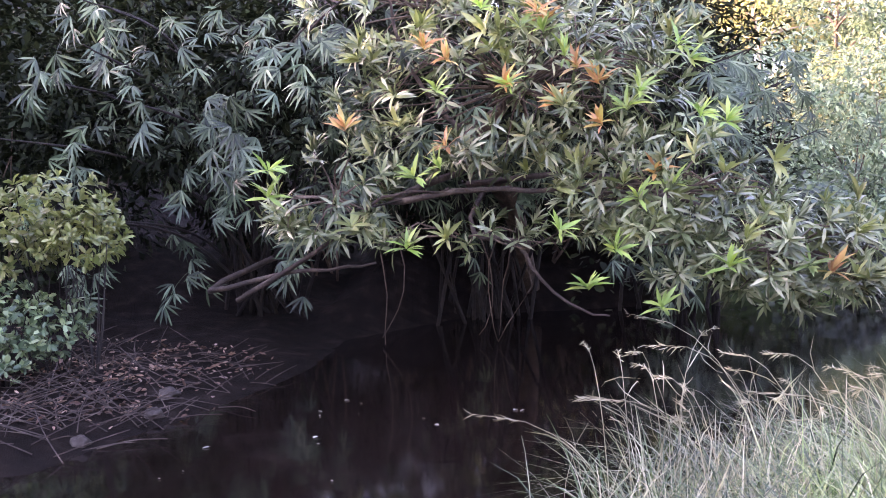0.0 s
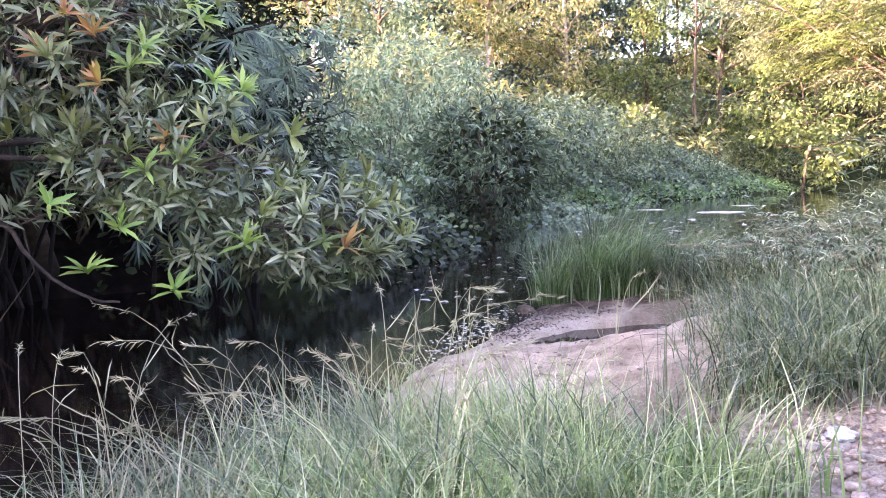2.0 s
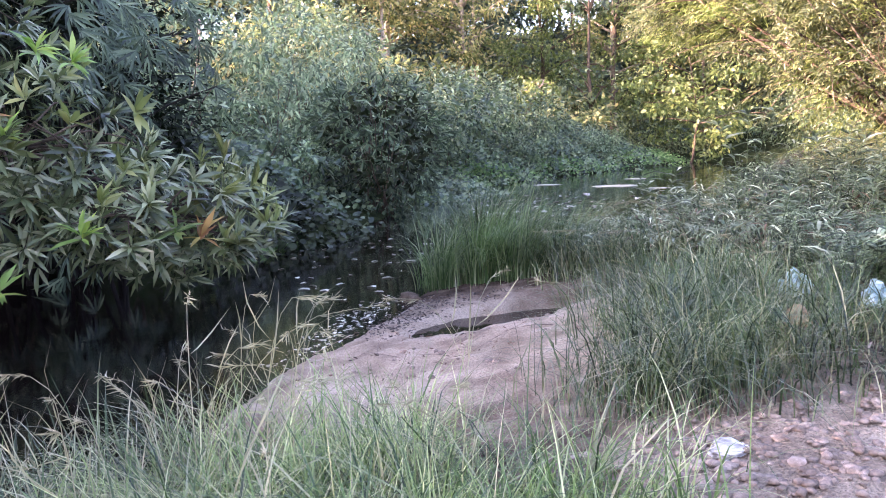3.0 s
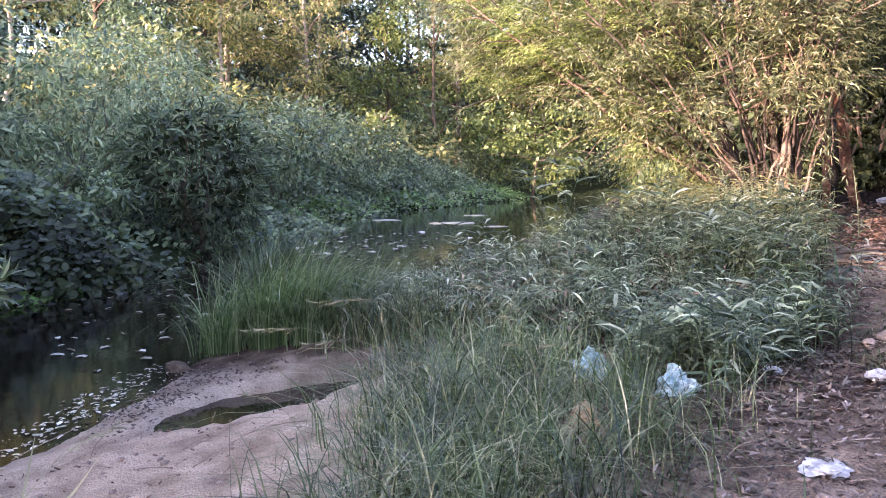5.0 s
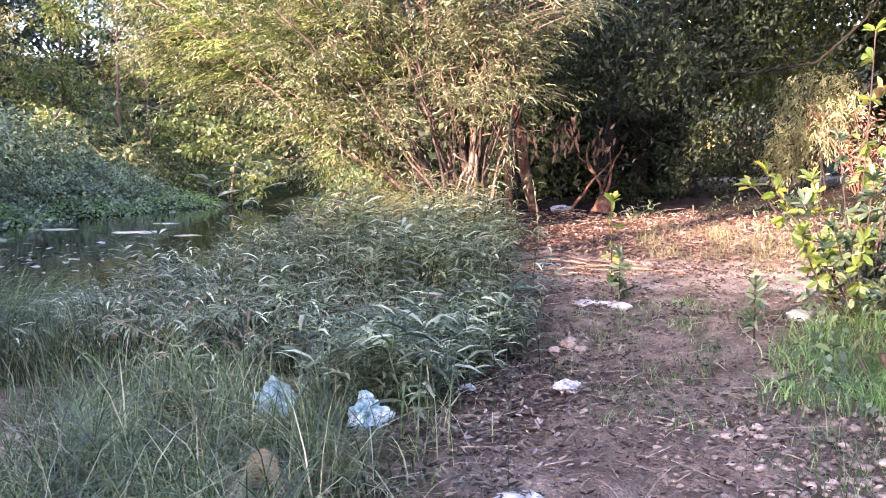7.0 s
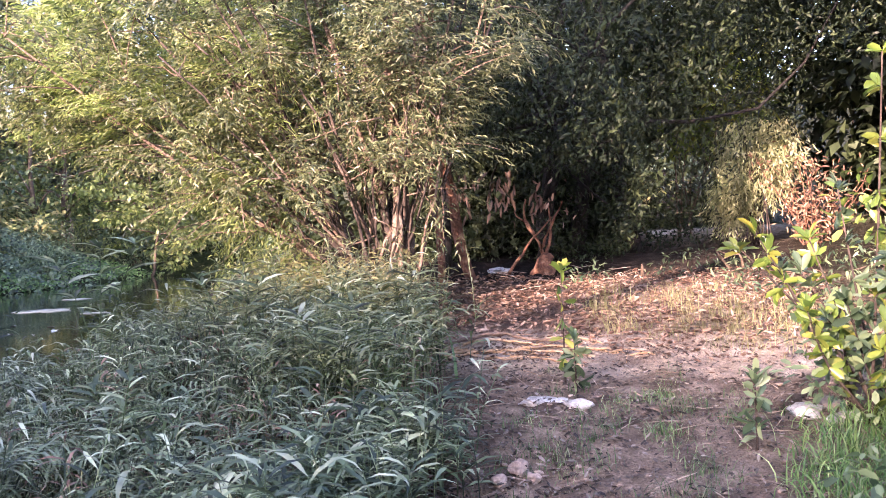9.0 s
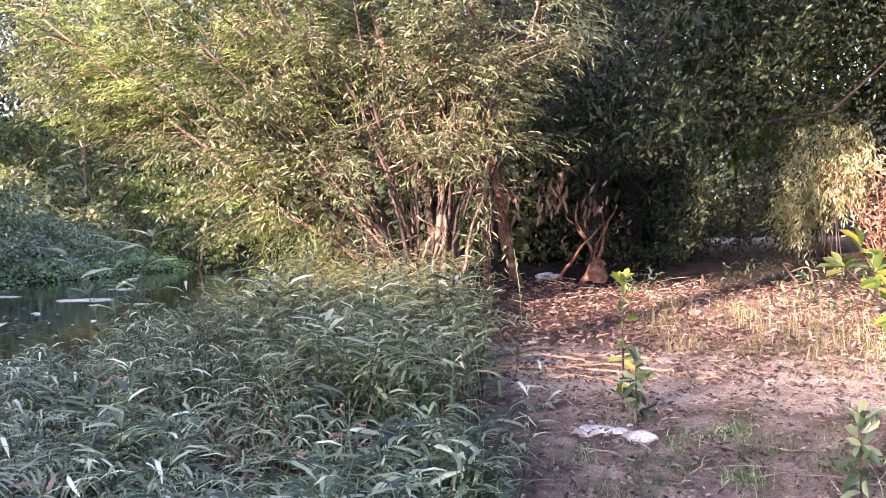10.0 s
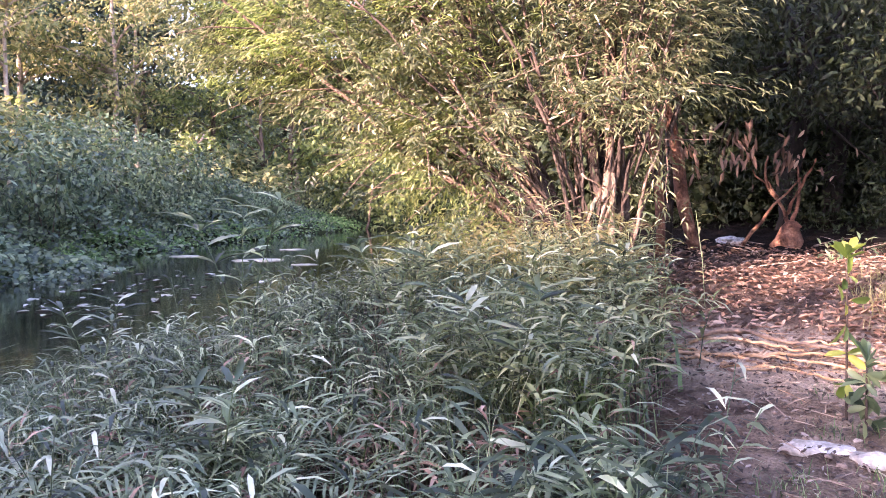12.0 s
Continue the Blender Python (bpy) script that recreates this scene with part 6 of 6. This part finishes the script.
def stone_things():
    """Single stones of the bank, large enough to be told apart."""
    for name, x, y, sx, sy, sz, mat, label, cat in (
            ("white_rock", 1.15, 7.18, 0.38, 0.2, 0.09, M_WHITE, "long flat white stone lying on the path", "stone"),
            ("white_rock", 1.4, 7.17, 0.2, 0.17, 0.09, M_WHITE, "small white stone beside a long one", "stone"),
            ("grey_rock", 2.85, 7.05, 0.26, 0.2, 0.09, M_WHITE, "flat grey stone in a pile at the path's edge", "stone"),
            ("grey_rock", 3.02, 7.3, 0.26, 0.22, 0.1, M_STONE, "flat grey stone in a pile at the path's edge", "stone"),
            ("grey_rock", 3.08, 6.95, 0.22, 0.18, 0.09, M_WHITE, "flat grey stone in a pile at the path's edge", "stone"),
            ("round_stone", 1.28, 5.95, 0.12, 0.11, 0.11, M_STONE, "round brown stone on trodden soil", "stone"),
            ("round_stone", 1.2, 5.82, 0.09, 0.08, 0.08, M_STONE, "small round pale stone on trodden soil", "stone"),
            ("round_stone", 1.38, 5.86, 0.08, 0.07, 0.07, M_STONE, "small round pale stone on trodden soil", "stone"),
            ("bank_rock", -3.35, -6.05, 0.2, 0.2, 0.13, M_MUDSTONE, "brown rock at the waterline of a muddy bank", "stone"),
            ("bank_rock", -2.85, -6.0, 0.24, 0.2, 0.11, M_MUDSTONE, "brown rock at the waterline of a muddy bank", "stone"),
            ("bank_rock", -1.95, -6.25, 0.16, 0.14, 0.12, M_MUDSTONE, "small pale rock on a muddy bank", "stone"),
            ("shore_rock", -4.12, 3.05, 0.24, 0.2, 0.16, M_DARKBARK, "dark wet stone at the tip of a sand bar", "stone"),
            ("tan_rock", 0.59, 3.09, 0.17, 0.1, 0.2, M_ORANGEWOOD, "tan broken pot shard in grass", "shard")):
        bm = bmesh.new()
        bmesh.ops.create_icosphere(bm, subdivisions=3, radius=0.5)
        o = rng.random(3) * 50
        for v in bm.verts:
            q = Vector(v.co) * 2.4 + Vector(o)
            v.co *= 1 + (0.3 if name == "white_rock" else 0.5) * noise.noise(q) + 0.18 * noise.noise(q * 2.6) + 0.05 * noise.noise(q * 7)
            v.co.x *= sx
            v.co.y *= sy
            v.co.z *= sz
        me = bpy.data.meshes.new(name)
        bm.to_mesh(me)
        bm.free()
        me.polygons.foreach_set("use_smooth", np.ones(len(me.polygons), bool))
        me.materials.append(mat)
        ob = new(name, me)
        ob.location = (x, y, float(ground_z(x, y)) + sz * 0.14)
        ob.rotation_euler = (0, 0, 0.25 if name == "white_rock" else rng.random() * 3)
        tagged(ob, label, cat)


stone_things()


def plastic_bag(x, y, size, mat, label, tall=0.7):
    """A crumpled, folded bag."""
    bm = bmesh.new()
    bmesh.ops.create_icosphere(bm, subdivisions=4, radius=0.5)
    o = Vector(rng.random(3) * 80)
    for v in bm.verts:
        q = Vector(v.co) * 3 + o
        v.co *= 1 + 0.55 * noise.noise(q) + 0.35 * abs(noise.noise(q * 2.3)) + 0.12 * noise.noise(q * 6)
        v.co.z *= tall
        if v.co.z < -0.15:
            v.co.z = -0.15
        v.co *= size
    me = bpy.data.meshes.new("plastic_bag")
    bm.to_mesh(me)
    bm.free()
    me.materials.append(mat)
    ob = new("plastic_bag", me)
    ob.location = (x, y, float(ground_z(x, y)) + size * 0.12)
    ob.rotation_euler = (0, 0, rng.random() * 6)
    tagged(ob, label, "plastic bag")


plastic_bag(0.0, 4.02, 0.23, M_BAG, "crumpled pale blue plastic bag caught in weeds", 1.2)
plastic_bag(0.65, 4.0, 0.21, M_BAG, "crumpled pale blue plastic bag among weeds", 1.1)
plastic_bag(1.62, 0.98, 0.14, M_GREYBAG, "crumpled white plastic bag on pebbles", 0.4)
plastic_bag(1.54, 4.96, 0.15, M_GREYBAG, "torn grey plastic scrap on soil", 0.5)
plastic_bag(0.97, 4.68, 0.11, M_GREYBAG, "torn white plastic scrap among dead leaves", 0.5)
plastic_bag(1.82, 3.2, 0.2, M_GREYBAG, "flattened white plastic sheet on leaf litter", 0.16)
plastic_bag(-1.75, 16.4, 0.4, M_GREYBAG, "white plastic scrap under a large tree", 0.3)


def litter(name, spots, size, label, mat=M_LITTER, lift=0.012, flat=0.25, category="leaf litter", chunks=3):
    p = on_ground(spots, lift)
    t = thing(name, tuple(p.mean(0)), label, category, kind="stuff")
    for c in np.array_split(p, chunks):
        n = len(c)
        g = Geo()
        s = rng.uniform(*size, n)
        g.leaves(CURLED, c + UP * rng.random((n, 1)) * 0.015, rng.normal(size=(n, 3)) * [1, 1, flat], UP + rng.normal(size=(n, 3)) * 0.5, s, s * rng.uniform(0.18, 0.5, n))
        part("dead_leaves", g, mat, t)


litter("leaf_litter", area(2600, [(0.9, 2.6), (1.7, 2.2), (1.9, 5.9), (0.4, 6.2)], 0.15), (0.015, 0.07), "dry brown and grey leaves over soil", M_GREYLITTER)
litter("leaf_litter", area(9500, [(-1.4, 9.2), (3.8, 9.2), (3.2, 15.5), (-2.8, 15.5)], 0.3), (0.03, 0.1), "sunlit reddish dead leaves over soil")
# leaves added to put the sun's orange into the soil bank
litter("leaf_litter", area(1300, [(-0.2, 8.3), (3.2, 8.5), (3.2, 9.4), (-0.2, 9.3)], 0.12), (0.02, 0.07), "orange-brown dead leaves added to warm the sunlit soil bank")
litter("leaf_litter", area(2200, [(1.2, 3.0), (3.0, 2.6), (3.2, 5.2), (1.0, 5.2)], 0.2), (0.012, 0.055), "grey crumbs of dead leaf on the trodden soil", M_GREYLITTER)
litter("leaf_litter", area(5200, [(1.0, 5.0), (3.4, 4.2), (3.6, 8.8), (0.0, 8.8)], 0.2), (0.012, 0.06), "scattered dead leaves on the path", M_GREYLITTER)
litter("leaf_litter", area(800, [(-5.2, -5.5), (-2.6, -6.2), (-1.6, -7.6), (-6.0, -9.0)], 0.2), (0.03, 0.11), "dead leaves and straw on a muddy bank")
litter("leaf_litter", area(260, [(-3.9, 3.2), (-2.6, 1.2), (-0.4, 0.4), (-1.6, 3.6)], 0.15), (0.012, 0.05), "dead leaves and crumbs on the sand bar")


def sticks(name, spots, length, radius, label, mat=M_TWIG, rise=0.12):
    p = on_ground(spots, 0.01)
    t = thing(name, tuple(p.mean(0)), label, "twigs", kind="stuff")
    for q in p:
        a = rng.random() * 6.28
        l = rng.uniform(*length)
        e = q + np.array([math.cos(a) * l, math.sin(a) * l, 0])
        e[2] = max(float(ground_z(e[0], e[1])), WATER_Z) + 0.015 + rise * rng.random() * l
        g = Geo()
        g.tube(curve([q, (q + e) / 2 + rng.normal(size=3) * [0.04, 0.04, 0.01] * l + UP * 0.03 * l, e], 6), np.linspace(radius, radius * 0.5, 6), 5)
        part("twig", g, mat, t)


sticks("twigs", area(220, [(-4.6, -5.4), (-1.8, -6.0), (-1.6, -7.2), (-5.4, -8.2)], 0.15), (0.25, 0.9), 0.006, "dark dry twigs and canes on a muddy bank", M_STEM, 0.5)
sticks("twigs", area(300, [(0.6, 3.0), (2.8, 3.4), (3.2, 8.4), (0.2, 8.4)], 0.2), (0.06, 0.34), 0.004, "dry twigs scattered on the path")
litter("leaf_litter", area(800, [(0.6, 3.9), (1.6, 3.7), (1.6, 5.2), (0.7, 5.4)], 0.12), (0.02, 0.08), "heap of grey and brown dead leaves at the weeds' edge", M_GREYLITTER)
litter("leaf_litter", area(2400, [(-3.2, 4.8), (0.5, 4.2), (0.3, 8.4), (-3.2, 8.8)], 0.2), (0.02, 0.08), "brown dead leaves on the soil between weeds", M_GREYLITTER)
litter("leaf_litter", area(900, [(-4.0, 3.1), (-3.0, 1.9), (-2.5, 1.9), (-3.0, 3.7)], 0.16), (0.015, 0.05), "crumbs of dark mud and leaf along the bar's edge", M_GREYLITTER)
sticks("twigs", area(45, [(-1.6, 4.9), (0.7, 4.5), (0.5, 6.6), (-1.6, 6.8)], 0.2), (0.25, 0.7), 0.004, "dry brown twigs tangled in weeds", M_BARK, 0.8)
sticks("twigs", area(14, [(-2.6, 1.6), (-0.8, 0.8), (0.0, 2.0), (-1.6, 2.6)], 0.2), (0.2, 0.6), 0.004, "thin dry twigs on the sand bar", rise=0.3)
sticks("twigs", area(26, [(-0.2, 8.3), (1.5, 8.35), (1.5, 9.1), (-0.2, 9.2)], 0.12), (0.1, 0.4), 0.004, "bare orange-brown roots and straw on the sunlit soil bank", M_ORANGEWOOD, 0.04)
sticks("twigs", area(36, [(-1.6, 13.4), (0.6, 13.4), (0.4, 16.6), (-2.6, 16.6)], 0.3), (0.2, 0.7), 0.008, "dry sticks under a large tree", rise=0.2)


def floating():
    """Leaf mats and pads on the water."""
    for x, y, r in ((-18.5, 21.5, 0.85), (-21.5, 26.0, 0.5), (-23.0, 22.0, 0.6), (-15.5, 20.5, 0.35)):
        g = Geo()
        a = np.linspace(0, 2 * np.pi, 22, endpoint=False)
        rr = r * (1 + 0.16 * rng.normal(size=22))
        ring = np.column_stack([x + rr * np.cos(a) * 1.2, y + rr * np.sin(a) * 0.8, np.full(22, WATER_Z + 0.012)])
        low = ring - [0, 0, 0.04]
        g.add(np.r_[ring, low], list(range(22)) + [i for k in range(22) for i in (k, 22 + k, 22 + (k + 1) % 22, (k + 1) % 22)], [22] + [4] * 22)
        ob = part("floating_mat", g, M_FLOAT)
        tagged(ob, "pale floating mat of dead leaves on the stream", "leaf mat")
    for spots, size, lab in ((area(330, [(-2.3, 0.5), (-2.8, 1.3), (-4.6, 3.3), (-4.2, 2.6)], 0.13), (0.015, 0.07), "pale leaves floating along the sand bar"),
                             (area(70, [(-4.5, 3.0), (-8.0, 2.2), (-11, 6.0), (-6.0, 7.0)], 0.3), (0.05, 0.18), "scattered leaves floating on dark water"),
                             (area(80, [(-10, 9.5), (-14, 11), (-22, 18), (-13, 17)], 0.4), (0.12, 0.4), "floating leaf mats on the stream"),
                             (area(16, [(-0.5, -5), (1.0, -3.6), (-3.5, -2), (-5, -4.4)], 0.3), (0.03, 0.08), "few leaves floating on dark water")):
        p = np.column_stack([spots, np.full(len(spots), WATER_Z + 0.008)])
        p = p[ground_z(p[:, 0], p[:, 1]) < WATER_Z]
        n = len(p)
        t = thing("floating_leaves", tuple(p.mean(0)), lab, "leaf litter", kind="stuff")
        g = Geo()
        s = rng.uniform(*size, n)
        g.leaves(OVAL, p, rng.normal(size=(n, 3)) * [1, 1, 0.02], UP + rng.normal(size=(n, 3)) * 0.06, s, s * rng.uniform(0.2, 0.8, n))
        part("leaf_film", g, M_FLOAT, t)


floating()


# pebbles: the nearest as parts of the ground, the rest joined
def pebbles():
    near = np.r_[area(185, [(1.5, 0.6), (2.4, 0.2), (3.2, 2.2), (2.0, 2.6)], 0.08), area(60, [(2.5, 3.4), (3.5, 3.3), (3.6, 4.8), (2.5, 4.9)], 0.08)]
    for x, y in near:
        ob = new("stone", PEBBLES[rng.integers(0, 9)])
        s = rng.uniform(0.025, 0.075)
        ob.parent = GROUND
        ob.matrix_basis = Matrix.LocRotScale((x, y, float(ground_z(x, y)) + s * 0.03), Euler((0, 0, rng.random() * 6.28)), (s, s, s))
    rest = np.r_[area(2800, [(1.2, 0.4), (2.6, -0.2), (3.6, 2.6), (1.8, 3.0)], 0.1), area(800, [(2.3, 3.0), (3.8, 3.0), (3.9, 5.4), (2.3, 5.4)], 0.1), area(140, [(1.0, 5.0), (3.4, 4.4), (3.2, 8.6), (0.4, 8.6)], 0.1),
                 area(60, [(-2.6, 1.6), (-1.0, 0.6), (0.2, 2.2), (-2.0, 3.0)], 0.1)]
    v = np.array([q.co for q in PEBBLES[0].vertices])
    f = np.array([q.vertices for q in PEBBLES[0].polygons])
    n = len(rest)
    s = rng.uniform(0.014, 0.055, n)
    a = rng.random(n) * 6.28
    rot = np.stack([np.stack([np.cos(a), -np.sin(a)], -1), np.stack([np.sin(a), np.cos(a)], -1)], -2)
    pts = np.repeat(v[None], n, 0) * (1 + 0.15 * rng.normal(size=(n, len(v), 1)))
    pts[..., :2] = np.einsum("nij,nvj->nvi", rot, pts[..., :2])
    pts = pts * s[:, None, None] + on_ground(rest)[:, None] + UP * (s * 0.03)[:, None, None]
    g = Geo()
    g.add(pts, f.ravel()[None] + len(v) * np.arange(n)[:, None], np.full(n * len(f), 3))
    ob = part("gravel", g, M_STONE, smooth=True)
    tagged(ob, "loose pale river pebbles on soil", "gravel", kind="stuff")


pebbles()
